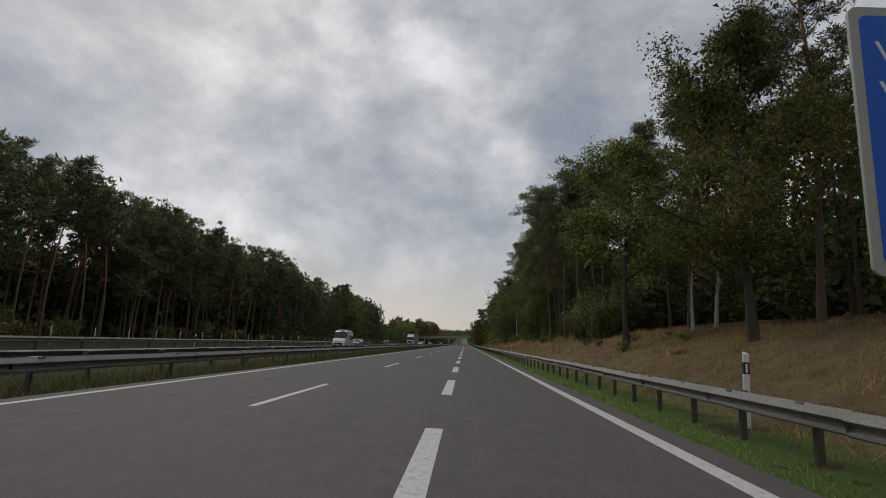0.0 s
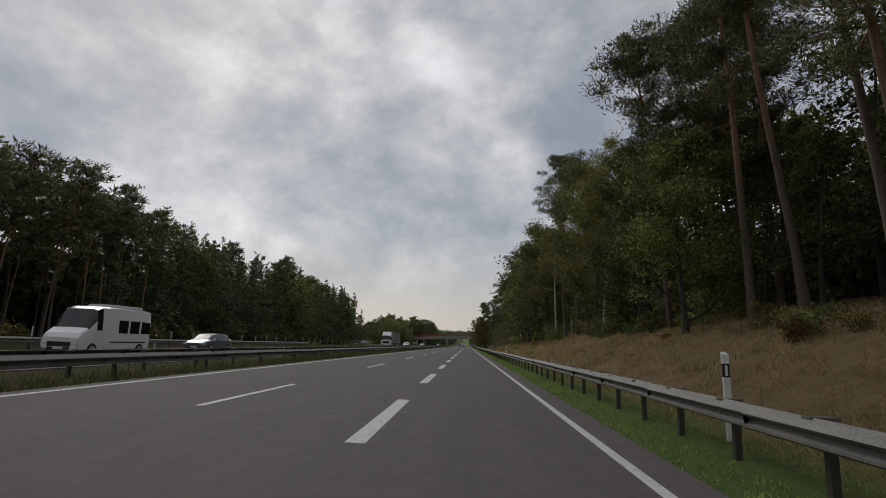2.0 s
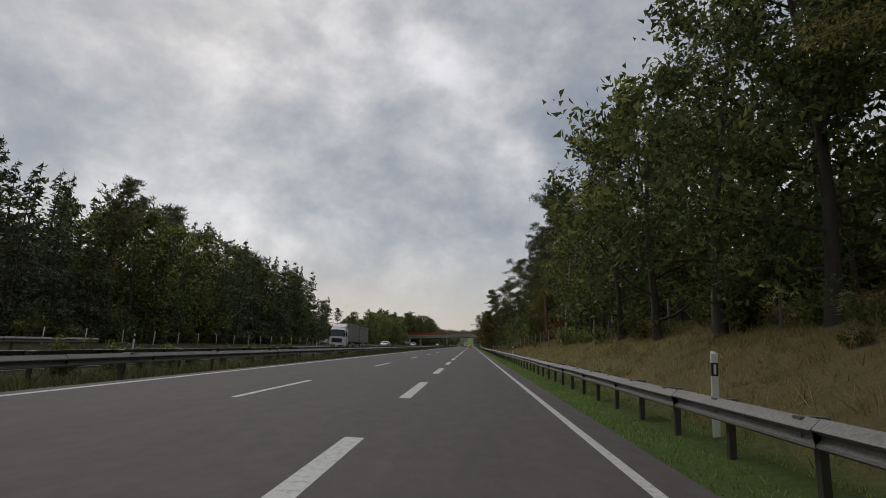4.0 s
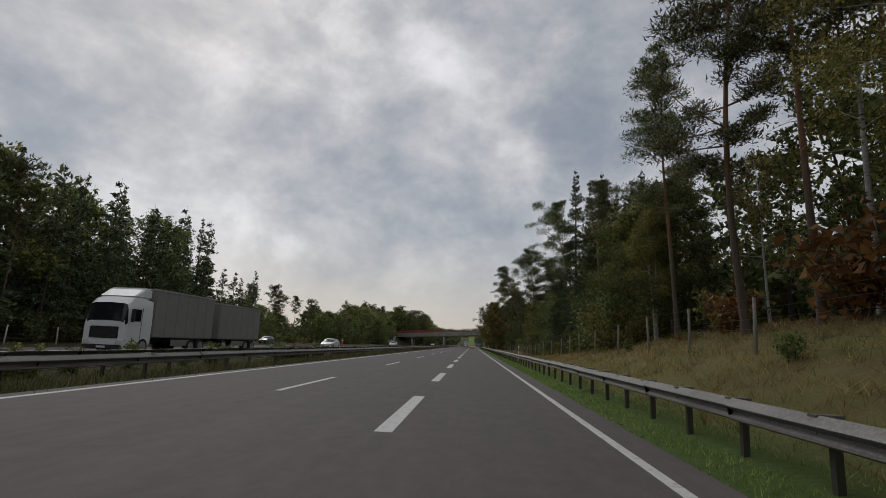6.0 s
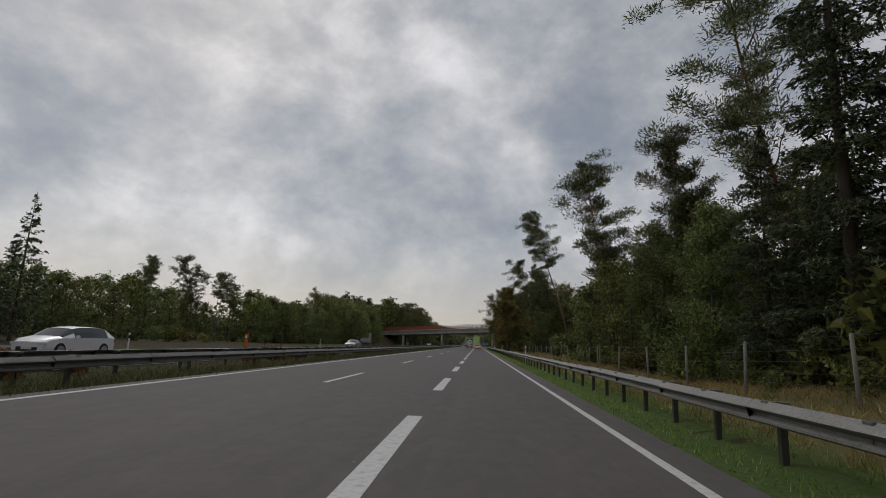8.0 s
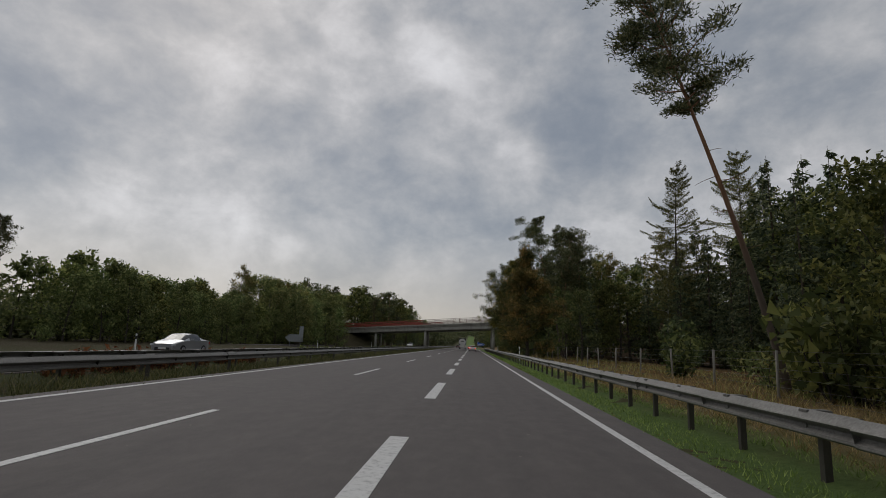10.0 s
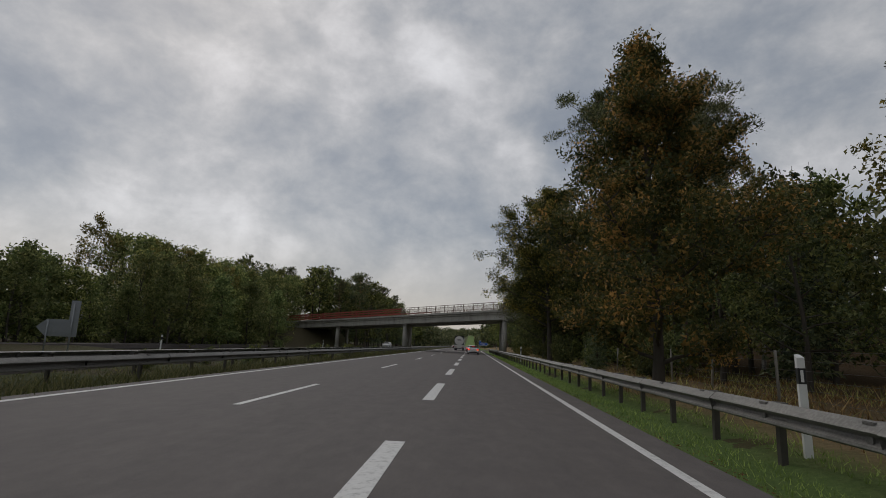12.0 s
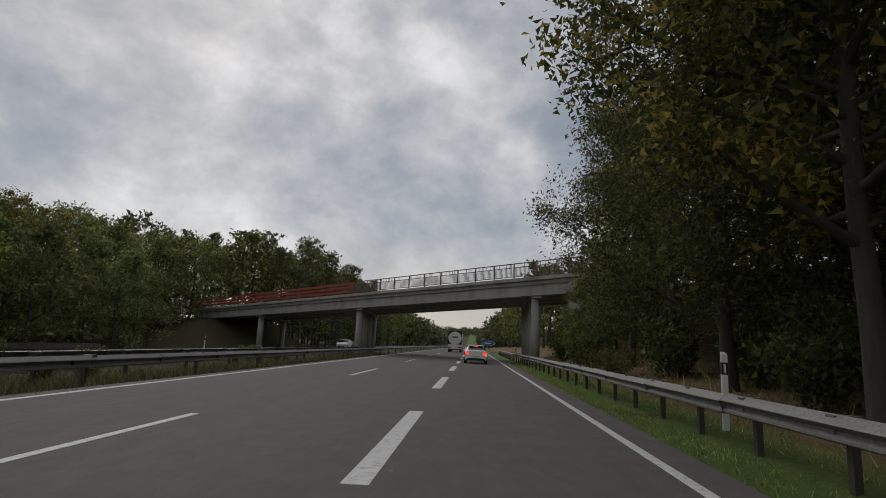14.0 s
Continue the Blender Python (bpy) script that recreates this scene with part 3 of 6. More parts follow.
# ---------------------------------------------------------------- overpass
def bridge():
    b = thing("road_bridge", pose(BRIDGE_AT.x, BRIDGE_AT.y, 0, 0, 0, math.degrees(math.atan2(-0.568, 0.823))), "pale concrete overpass with round columns spanning the motorway", "bridge")

    def slanted(name, mat, boxes, label="", bevel=0.0):
        bm = bmesh.new()
        for x0, x1, y0, y1, z0, z1 in boxes:
            box(bm, x0, x1, y0, y1, z0, z1, bevel)
        for v in bm.verts:
            v.co.z += SLANT * v.co.x
        return part(name, bm, mat, b, label)

    slanted("deck", M["concrete"], [(-64, 6, 0.25, 9.75, 7.17, 7.53)], bevel=0.03)
    for y in (0.45, 3.3, 6.1, 8.9):
        slanted("girder", M["concrete"], [(-63, 5.5, y, y + 0.65, 6.17, 7.17)], bevel=0.03)
    for y in (-0.05, 9.35):
        slanted("kerb_beam", M["concrete"], [(-65, 7, y, y + 0.7, 7.53, 7.87)], "weather-stained concrete edge beam", bevel=0.03)
    for s in (-1.1, -24.6, -45.0):
        bm = bmesh.new()
        box(bm, s - 0.5, s + 0.5, 0.6, 9.4, 5.95, 6.17, 0.02)
        for v in bm.verts:
            v.co.x -= 0.69 * (v.co.y - 1.3)
            v.co.z += SLANT * v.co.x
        part("cross_head", bm, M["concrete"], b)
        for n in (1.3, 3.75, 6.2, 8.65) if s > -40 else (1.3, 8.65):
            x = s - 0.69 * (n - 1.3)
            top = 5.97 + SLANT * x
            bm = bmesh.new()
            cylinder(bm, pose(x, n, top / 2 - 0.35), 0.42, top + 0.7, 24)
            cylinder(bm, pose(x, n, 0.02), 0.52, 0.25, 24, 0.46)
            part("column", bm, M["concrete"], b)
    for s in (3.2, -61.0):
        slanted("abutment", M["concrete"], [(s - 0.5, s + 0.5, 0.2, 9.8, 1.0, 7.17)], bevel=0.03)
    # railing
    posts = []
    rail = M["rail_brown"]

    def post_mesh(mat):
        bm = bmesh.new()
        box(bm, -0.05, 0.05, -0.05, 0.05, 0, 1.45, 0.008)
        me = bpy.data.meshes.new("railing_post")
        bm.to_mesh(me)
        bm.free()
        me.materials.append(mat)
        return me

    def bar_mesh(name, mat, boxes):
        bm = bmesh.new()
        for given in boxes:
            box(bm, *given)
        for v in bm.verts:
            v.co.z += SLANT * v.co.x
        me = bpy.data.meshes.new(name)
        bm.to_mesh(me)
        bm.free()
        me.materials.append(mat)
        return me

    wide = 2.2
    red = M["red_paint"]
    posts = {False: post_mesh(rail), True: post_mesh(red)}
    board = bar_mesh("railing_board", red, [(0, wide, -0.03, 0.03, 0, 0.26)])
    hand = bar_mesh("handrail", rail, [(0, wide, -0.04, 0.04, 0, 0.08)])
    thin = bar_mesh("railing_bar", rail, [(0, wide, -0.02, 0.02, 0, 0.055)])
    shade = random.Random(5)
    for y in (0.2, 9.8):
        balusters = []
        for k in range(32):
            s = 6 - wide * (k + 1)
            old = s < -25.5
            child("railing_post", posts[old], b, pose(s, y, 7.87 + SLANT * s))
            for z, me in [(0.22, board), (0.68, board), (1.14, board)] if old else [(1.37, hand), (0.14, thin), (1.02, thin)]:
                child(me.name.split(".")[0], me, b, pose(s, y, 7.87 + z + SLANT * s), "faded red horizontal board" if old else "")
            if not old:
                for i in range(1, 16):
                    x = s + wide * i / 16
                    top = 1.02 if shade.random() < 0.75 else 1.37
                    balusters.append((x - 0.02, x + 0.02, -0.015, 0.015, 0.19, top))
        ob = child("railing_infill", bar_mesh("railing_infill", rail, balusters), b, pose(0, y, 7.87))
        tagged(ob, "thin upright bars of the bridge railing", kind="stuff")


bridge()

# ---------------------------------------------------------------- trees
def bough(rng, start, way, length, lift, n=5, wander=0.12):
    """Points of a curved limb."""
    p, d = Vector(start), Vector(way).normalized()
    out = [p.copy()]
    for i in range(n):
        d = (d + Vector((rng.normal(0, wander), rng.normal(0, wander), rng.normal(0, wander) + lift / n))).normalized()
        p = p + d * length / n
        out.append(p.copy())
    return out


def stem(rng, height, radius, lean, n=9, wander=0.1, top=0.12):
    pts, rad = [], []
    ph = rng.uniform(0, 6.28, 2)
    for i in range(n + 1):
        k = i / n
        pts.append(Vector((lean[0] * k * k * height + wander * math.sin(3.1 * k + ph[0]) * k * height * 0.12, lean[1] * k * k * height + wander * math.sin(2.7 * k + ph[1]) * k * height * 0.12, height * k - (0.35 if i == 0 else 0))))
        rad.append(radius * (1 - (1 - top) * k) * (1.3 if i == 0 else 1.0))
    return pts, rad


def along(pts, k):
    k = max(0.0, min(0.9999, k)) * (len(pts) - 1)
    i = int(k)
    return pts[i].lerp(pts[i + 1], k - i)


def pads_leaves(rng, pads, count, flat, size):
    """Leaves scattered about the ends of the twigs, thinning outwards."""
    w = np.array([r for _, r in pads]) ** 1.5
    pick_ = rng.choice(len(pads), count, p=w / w.sum())
    c = np.array([tuple(p) for p, _ in pads])[pick_]
    r = np.array([r for _, r in pads])[pick_][:, None]
    d = np.clip(rng.normal(size=(count, 3)), -1.6, 1.6) * 0.50 * r
    d[:, 2] *= flat
    return c + d, size * rng.uniform(0.55, 1.4, count), d


# detail: 2 for trees close to the road, 1 behind them, 0 far back
LEAF_SHARE, LEAF_SIZE = {2: 1.7, 1: 0.25, 0: 0.08}, {2: 0.67, 1: 1.45, 0: 2.5}


def make_pine(detail, seed, height, crown, leaves, lean=(0.03, 0.02), wide=3.0):
    rng = np.random.default_rng(seed)
    v, f = [], []
    pts, rad = stem(rng, height, 0.0082 * height, lean, wander=0.32)
    tube(v, f, pts, rad, (5, 6, 9)[detail])
    pads = []
    whorls = int(9 + 15 * crown)
    for w in range(whorls):
        k = 1 - crown * (1 - (w + rng.uniform(0, 0.8)) / whorls)
        t = (k - (1 - crown)) / crown
        reach0 = wide * (0.32 + 1.9 * t * (1 - t) + 0.15 * (1 - t))
        for _ in range(rng.integers(1, 5)):
            reach = reach0 * rng.uniform(0.4, 1.45)
            a = rng.uniform(0, 6.283)
            b = bough(rng, along(pts, k), (math.cos(a), math.sin(a), 0.1 + 0.6 * t), reach, 0.40, 4, 0.16)
            if detail:
                tube(v, f, b, [0.055, 0.042, 0.030, 0.020, 0.008], 3)
            for q in (0.4, 0.6, 0.78, 0.92, 1.0):
                p = along(b, q)
                o = rng.normal(0, 0.16 * reach, 2)
                pads.append((p + Vector((o[0], o[1], 0.05)), 0.28 + 0.20 * reach * rng.uniform(0.4, 1.2)))
    pads += [(along(pts, k), 0.5) for k in (0.93, 0.97, 1.0)]
    if detail == 2:
        for _ in range(9):
            k, a = rng.uniform(0.25, 1 - crown), rng.uniform(0, 6.283)
            b = bough(rng, along(pts, k), (math.cos(a), math.sin(a), -0.1), rng.uniform(0.5, 1.6), -0.2, 3)
            tube(v, f, b, [0.025, 0.018, 0.012, 0.006], 3)
    c, s, d = pads_leaves(rng, pads, int(leaves * (0.7, 1.0, 0.95)[detail] * LEAF_SHARE[detail]), 0.55, 0.126 * (0.56, 1.2, 2.4)[2 - detail])
    d = d / (np.linalg.norm(d, axis=1, keepdims=True) + 0.05) + (0, 0, 0.55)
    return v, f, "pine_bark", (c, s), "pine_needles", dict(long=(2.2, 3.8, 3.6)[detail], spread=d)


def make_leafy(detail, seed, height, wide, leaves, low=0.22, size=0.22, lean=(0.02, 0.0), bark_name="grey_bark", leaf_name="oak_leaves", limbs=17, blob=1.0, droop=0.0, long=1.5, cone=0.0):
    rng = np.random.default_rng(seed)
    v, f = [], []
    pts, rad = stem(rng, height * 0.93, (0.0085 if bark_name == "birch_bark" else 0.0135) * height, lean, wander=0.5, top=0.08)
    tube(v, f, pts, rad, (5, 6, 9)[detail])
    pads = []
    for i in range(limbs):
        k = low + (0.95 - low) * (i + rng.uniform(0, 0.8)) / limbs
        t = (k - low) / (0.98 - low)
        reach = wide * (0.55 + 0.85 * math.sin(math.pi * min(1, 0.25 + 0.75 * t)) - 0.42 * t) * rng.uniform(0.65, 1.18) * (1 + cone * (0.35 - t))
        a = 2.4 * i + rng.uniform(-0.6, 0.6)
        b = bough(rng, along(pts, k), (math.cos(a), math.sin(a), 0.25 + 0.75 * t), reach, 0.35 - droop, 5, 0.16)
        r0 = (0.0025 if bark_name == "birch_bark" else 0.0055) * height * (1.15 - t)
        if detail:
            tube(v, f, b, [r0 * (1 - 0.17 * j) for j in range(6)], 4 if detail == 2 else 3)
        for j in range(7):
            q = rng.uniform(0.25, 1.0)
            a2 = a + rng.uniform(-1.4, 1.4)
            s = bough(rng, along(b, q), (math.cos(a2), math.sin(a2), rng.uniform(-0.25, 0.8)), reach * rng.uniform(0.22, 0.5), 0.1 - 2 * droop, 3, 0.2)
            if detail == 2:
                tube(v, f, s, [r0 * 0.35, r0 * 0.25, r0 * 0.16, r0 * 0.06], 3)
            pads.append((s[-1], blob * rng.uniform(0.55, 1.2)))
            pads.append((along(s, 0.55), blob * rng.uniform(0.4, 0.9)))
        pads.append((b[-1], blob * rng.uniform(0.5, 1.1)))
    pads.append((pts[-1], 0.8 * blob))
    got = pads_leaves(rng, pads, int(leaves * LEAF_SHARE[detail]), 0.8, size * LEAF_SIZE[detail])[:2]
    if detail == 2 and bark_name != "birch_bark":
        # the shaded inside of the crown
        inner = [(Vector((p.x * 0.55, p.y * 0.55, p.z - 0.3)), r * 1.3) for p, r in pads]
        c, s, _ = pads_leaves(rng, inner, int(leaves * 0.3), 0.9, size * 1.15)
        got = np.concatenate([got[0], c]), np.concatenate([got[1], s])
    return v, f, bark_name, got, leaf_name, dict(long=long, droop=0.25 + droop)


def make_spruce(detail, seed, height, wide, leaves, low=0.08, leaf_name="spruce_needles", bark_name="spruce_bark", size=0.16, thin=1.0):
    rng = np.random.default_rng(seed)
    v, f = [], []
    pts, rad = stem(rng, height, 0.0115 * height, (0.005, 0.01), wander=0.05, top=0.05)
    tube(v, f, pts, rad, (5, 6, 8)[detail])
    c, d, boughs = [], [], []
    whorls = int(height * 1.9 * thin)
    for w in range(whorls):
        k = low + (0.985 - low) * (w + rng.uniform(0, 0.6)) / whorls
        reach = wide * (1 - k) ** 0.8 * rng.uniform(0.6, 1.15) + 0.18
        for i in range(rng.integers(4, 7)):
            a = rng.uniform(0, 6.283)
            b = bough(rng, along(pts, k), (math.cos(a), math.sin(a), 0.1 if k < 0.7 else 0.5), reach, -0.25 if k < 0.75 else 0.2, 4, 0.07)
            if detail == 2:
                tube(v, f, b, [0.03, 0.024, 0.018, 0.012, 0.005], 3)
            boughs.append((b, reach, a))
    n = int(leaves * LEAF_SHARE[detail])
    w = np.array([r ** 1.3 for _, r, _ in boughs])
    for i in rng.choice(len(boughs), n, p=w / w.sum()):
        b, r, a = boughs[i]
        q = rng.uniform(0.1, 1.0) ** 0.75
        side = rng.normal(0, 0.16 * r * (1.15 - q) + 0.05)
        p = along(b, q)
        c.append((p.x - math.sin(a) * side, p.y + math.cos(a) * side, p.z - abs(rng.normal(0, 0.10 + 0.05 * r))))
        d.append((math.cos(a) * 0.8, math.sin(a) * 0.8, -0.35))
    return v, f, bark_name, (np.array(c), size * LEAF_SIZE[detail] * rng.uniform(0.6, 1.3, n)), leaf_name, dict(long=2.2, spread=np.array(d))


def make_larch(detail, seed, height, wide, leaves):
    """Long thin boughs, far apart, drooping and turned up at the tips, with a fringe of needles."""
    rng = np.random.default_rng(seed)
    v, f = [], []
    pts, rad = stem(rng, height, 0.0105 * height, (0.01, 0.0), wander=0.12, top=0.04)
    tube(v, f, pts, rad, (5, 6, 8)[detail])
    c, boughs = [], []
    whorls = int(height * 2.0)
    for w in range(whorls):
        k = 0.16 + 0.82 * (w + rng.uniform(0, 0.7)) / whorls
        for i in range(rng.integers(2, 5)):
            reach = wide * min(1.0, 0.20 + 2.4 * (1 - k)) * rng.uniform(0.35, 1.1)
            a = rng.uniform(0, 6.283)
            b = bough(rng, along(pts, k), (math.cos(a), math.sin(a), 0.12 if k < 0.7 else 0.4), reach, 0.32, 5, 0.10)
            tube(v, f, b, [0.035, 0.028, 0.021, 0.015, 0.010, 0.004], 3)
            boughs.append((b, reach, a))
    n = int(leaves * LEAF_SHARE[detail])
    w = np.array([r for _, r, _ in boughs])
    for i in rng.choice(len(boughs), n, p=w / w.sum()):
        b, r, a = boughs[i]
        q = rng.uniform(0.08, 1.0) ** 0.8
        side, p = rng.normal(0, 0.15 * r * (1.2 - q) + 0.05), along(b, q)
        c.append((p.x - math.sin(a) * side, p.y + math.cos(a) * side, p.z - abs(rng.normal(0, 0.10)) - 0.12 * abs(side)))
    return v, f, "grey_bark", (np.array(c), 0.10 * LEAF_SIZE[detail] * rng.uniform(0.6, 1.3, n)), "larch_needles", dict(long=2.2, droop=0.2)


def make_bush(detail, seed, height, wide, leaves, leaf_name="dark_leaves", size=0.17):
    rng = np.random.default_rng(seed)
    v, f, pads = [], [], []
    for i in range(9):
        a, r = rng.uniform(0, 6.283), rng.uniform(0.1, 0.9)
        b = bough(rng, (0.15 * math.cos(a), 0.15 * math.sin(a), -0.1), (r * math.cos(a), r * math.sin(a), 1.1), height * rng.uniform(0.6, 1.05), 0.1, 4, 0.16)
        b = [Vector((p.x * wide / height * 1.3, p.y * wide / height * 1.3, p.z)) for p in b]
        tube(v, f, b, [0.03, 0.024, 0.018, 0.012, 0.005], 3)
        pads += [(along(b, q), (0.22 + 0.16 * rng.random()) * wide) for q in (0.3, 0.5, 0.7, 0.9, 1.0)]
    share = {2: 0.8, 1: 0.18, 0: 0.1}[detail]
    return v, f, "grey_bark", pads_leaves(rng, pads, int(leaves * share), 0.8, size * {2: 1, 1: 1.75, 0: 2.4}[detail])[:2], leaf_name, dict(long=1.5, droop=0.1)


KINDS = {
    "pine": ("pine_tree", "Scots pine with a long reddish bare trunk and dark crown", "tree"),
    "tall_pine": ("pine_tree", "tall Scots pine with sparse dark green needle pads", "tree"),
    "oak": ("oak_tree", "broad oak with dense dark green foliage", "tree"),
    "turning": ("oak_tree", "large oak with foliage turning yellow and orange-brown in autumn", "tree"),
    "dark": ("broadleaf_tree", "dark green broadleaf tree at the edge of the wood", "tree"),
    "birch": ("birch_tree", "slim birch with white trunk and yellowing hanging leaves", "tree"),
    "edge": ("broadleaf_tree", "olive green broadleaf tree with yellowing foliage to the ground", "tree"),
    "near": ("broadleaf_tree", "dense dark green broadleaf tree by the overpass", "tree"),
    "young": ("young_tree", "young light green broadleaf tree with foliage to the ground", "tree"),
    "spruce": ("spruce_tree", "dark green conical spruce with branches to the ground", "tree"),
    "larch": ("larch_tree", "thin yellow-green larch with open feathery branches", "tree"),
    "bush": ("bush", "dense dark green bush", "bush"),
    "light_bush": ("bush", "loose light green bush with yellowing leaves", "bush"),
    "reservation_shrub": ("shrub", "low green shrub planted between the crash barriers", "shrub"),
    "rusty_shrub": ("shrub", "low shrub with rust-red autumn leaves between the crash barriers", "shrub"),
    "undergrowth": ("undergrowth", "low tangled undergrowth with brown and green leaves", "shrub"),
    "rust_bush": ("bush", "low shrub with rust-red autumn leaves", "bush"),
}
RECIPES = {
    "pine": [(make_pine, 11, 20, 0.42, 12500), (make_pine, 12, 18.5, 0.48, 13000, (-0.03, 0.03)), (make_pine, 13, 21, 0.38, 11500, (0.05, -0.02)), (make_pine, 14, 17, 0.58, 13500, (-0.05, 0), 2.8)],
    "tall_pine": [(make_pine, 21, 24, 0.58, 17000, (-0.06, 0.02), 3.4), (make_pine, 22, 22, 0.66, 21000, (-0.03, -0.03), 4.6)],
    "oak": [(make_leafy, 31, 15.5, 3.9, 19000, 0.30, 0.165), (make_leafy, 32, 17, 4.5, 19000, 0.15, 0.165, (0.03, 0.02))],
    "turning": [(make_leafy, 33, 16.0, 3.4, 34000, 0.06, 0.150, (0.0, 0), "grey_bark", "turning_leaves", 36, 0.68, 0.0, 1.4, 0.85), (make_leafy, 34, 17.5, 3.9, 32000, 0.20, 0.165, (-0.01, 0), "grey_bark", "yellowing_leaves", 40, 0.70, 0.0, 1.4, -0.25)],
    "dark": [(make_leafy, 41, 16, 3.9, 16000, 0.10, 0.17, (0.02, 0), "grey_bark", "dark_leaves"), (make_leafy, 42, 18, 4.1, 17000, 0.14, 0.17, (-0.02, 0), "grey_bark", "dark_leaves"), (make_leafy, 43, 14, 3.6, 15500, 0.07, 0.17)],
    "birch": [(make_leafy, 51, 19, 2.7, 14000, 0.30, 0.125, (0.03, 0.01), "birch_bark", "birch_leaves", 18, 0.85, 0.35), (make_leafy, 52, 17, 2.4, 12500, 0.34, 0.125, (-0.02, 0.01), "birch_bark", "birch_leaves", 17, 0.8, 0.35)],
    "edge": [(make_leafy, 44, 16.5, 3.5, 15000, 0.05, 0.17, (0.01, 0), "grey_bark", "edge_leaves", 24, 1.0), (make_leafy, 45, 14.5, 3.4, 14000, 0.05, 0.17, (0, 0.01), "grey_bark", "edge_leaves", 22, 1.0)],
    "near": [(make_leafy, 46, 16, 3.9, 26000, 0.08, 0.118, (0.02, 0), "grey_bark", "dark_leaves", 26, 0.95), (make_leafy, 47, 15.5, 4.0, 25000, 0.06, 0.118, (-0.01, 0), "grey_bark", "dark_leaves", 26, 0.95)],
    "young": [(make_leafy, 61, 9.5, 2.1, 11000, 0.04, 0.15, (0, 0.01), "grey_bark", "young_leaves", 18, 0.85), (make_leafy, 62, 11, 2.3, 12000, 0.05, 0.15, (0.02, 0), "grey_bark", "young_leaves", 18, 0.9), (make_leafy, 63, 8.5, 2.5, 11000, 0.03, 0.15, (0, 0), "grey_bark", "oak_leaves", 16, 0.95)],
    "spruce": [(make_spruce, 71, 20, 4.0, 14500), (make_spruce, 72, 17, 3.5, 12500), (make_spruce, 75, 24, 3.0, 13500)],
    "larch": [(make_larch, 73, 25, 4.3, 34000), (make_larch, 74, 22, 4.2, 32000)],
    "bush": [(make_bush, 81, 2.6, 1.5, 4200, "dark_leaves", 0.10), (make_bush, 82, 2.0, 1.4, 3600, "oak_leaves", 0.10)],
    "light_bush": [(make_bush, 83, 2.4, 1.5, 3600, "young_leaves", 0.09), (make_bush, 84, 1.6, 1.2, 2800, "birch_leaves", 0.085)],
    "reservation_shrub": [(make_bush, 87, 2.4, 1.5, 3600, "young_leaves", 0.09), (make_bush, 88, 2.3, 1.5, 3800, "oak_leaves", 0.09)],
    "rusty_shrub": [(make_bush, 89, 0.9, 0.9, 1600, "rust_bloom", 0.075)],
    "undergrowth": [(make_bush, 91, 1.5, 1.5, 3600, "edge_leaves", 0.075), (make_bush, 92, 1.2, 1.4, 3200, "oak_leaves", 0.075)],
    "rust_bush": [(make_bush, 85, 0.9, 0.9, 1600, "rust_bloom", 0.075), (make_bush, 86, 2.2, 1.3, 2600, "rust_leaves", 0.09)],
}
FIRST = {}


def plant(kind, which, x, y, scale=1.0, turn=None, tilt=0.0, group="", detail=2):
    spot = pose(x, y, ground_z(x, y) - 0.03, 0, tilt, 0) @ pose(0, 0, 0, 0, 0, 137.5 * (x + y) % 360 if turn is None else turn) @ Matrix.Scale(scale, 4)
    which %= len(RECIPES[kind])
    key = kind, which, detail
    if key in FIRST:
        return copy_thing(FIRST[key], spot @ Matrix.Scale(1 / FIRST[key].scale.x, 4))
    make, *given = RECIPES[kind][which]
    v, f, bark_name, (c, s), leaf_name, more = make(detail, *given)
    name, label, category = KINDS[kind]
    tree = thing(name, Matrix.Identity(4), label, category, group or ("bushes by the motorway" if category == "bush" else "trees of the wood"))
    child("stem" if category in ("bush", "shrub") else "trunk", mesh_of("trunk", v, f, M[bark_name], smooth=True), tree)
    child("crown", leaves_mesh("crown", c, s, np.random.default_rng(which + 5), M[leaf_name], **more), tree)
    tree.matrix_basis = spot
    FIRST[key] = tree
    return tree

# ---------------------------------------------------------------- single trees along the verge
def tree(kind, which, x, y, top, turn=0, tilt=0.0, detail=2):
    """A tree whose tip stands at the height top over the road."""
    recipe = RECIPES[kind][which % len(RECIPES[kind])]
    return plant(kind, which, x, y, (top - ground_z(x, y)) / recipe[2], turn, tilt, detail=detail)


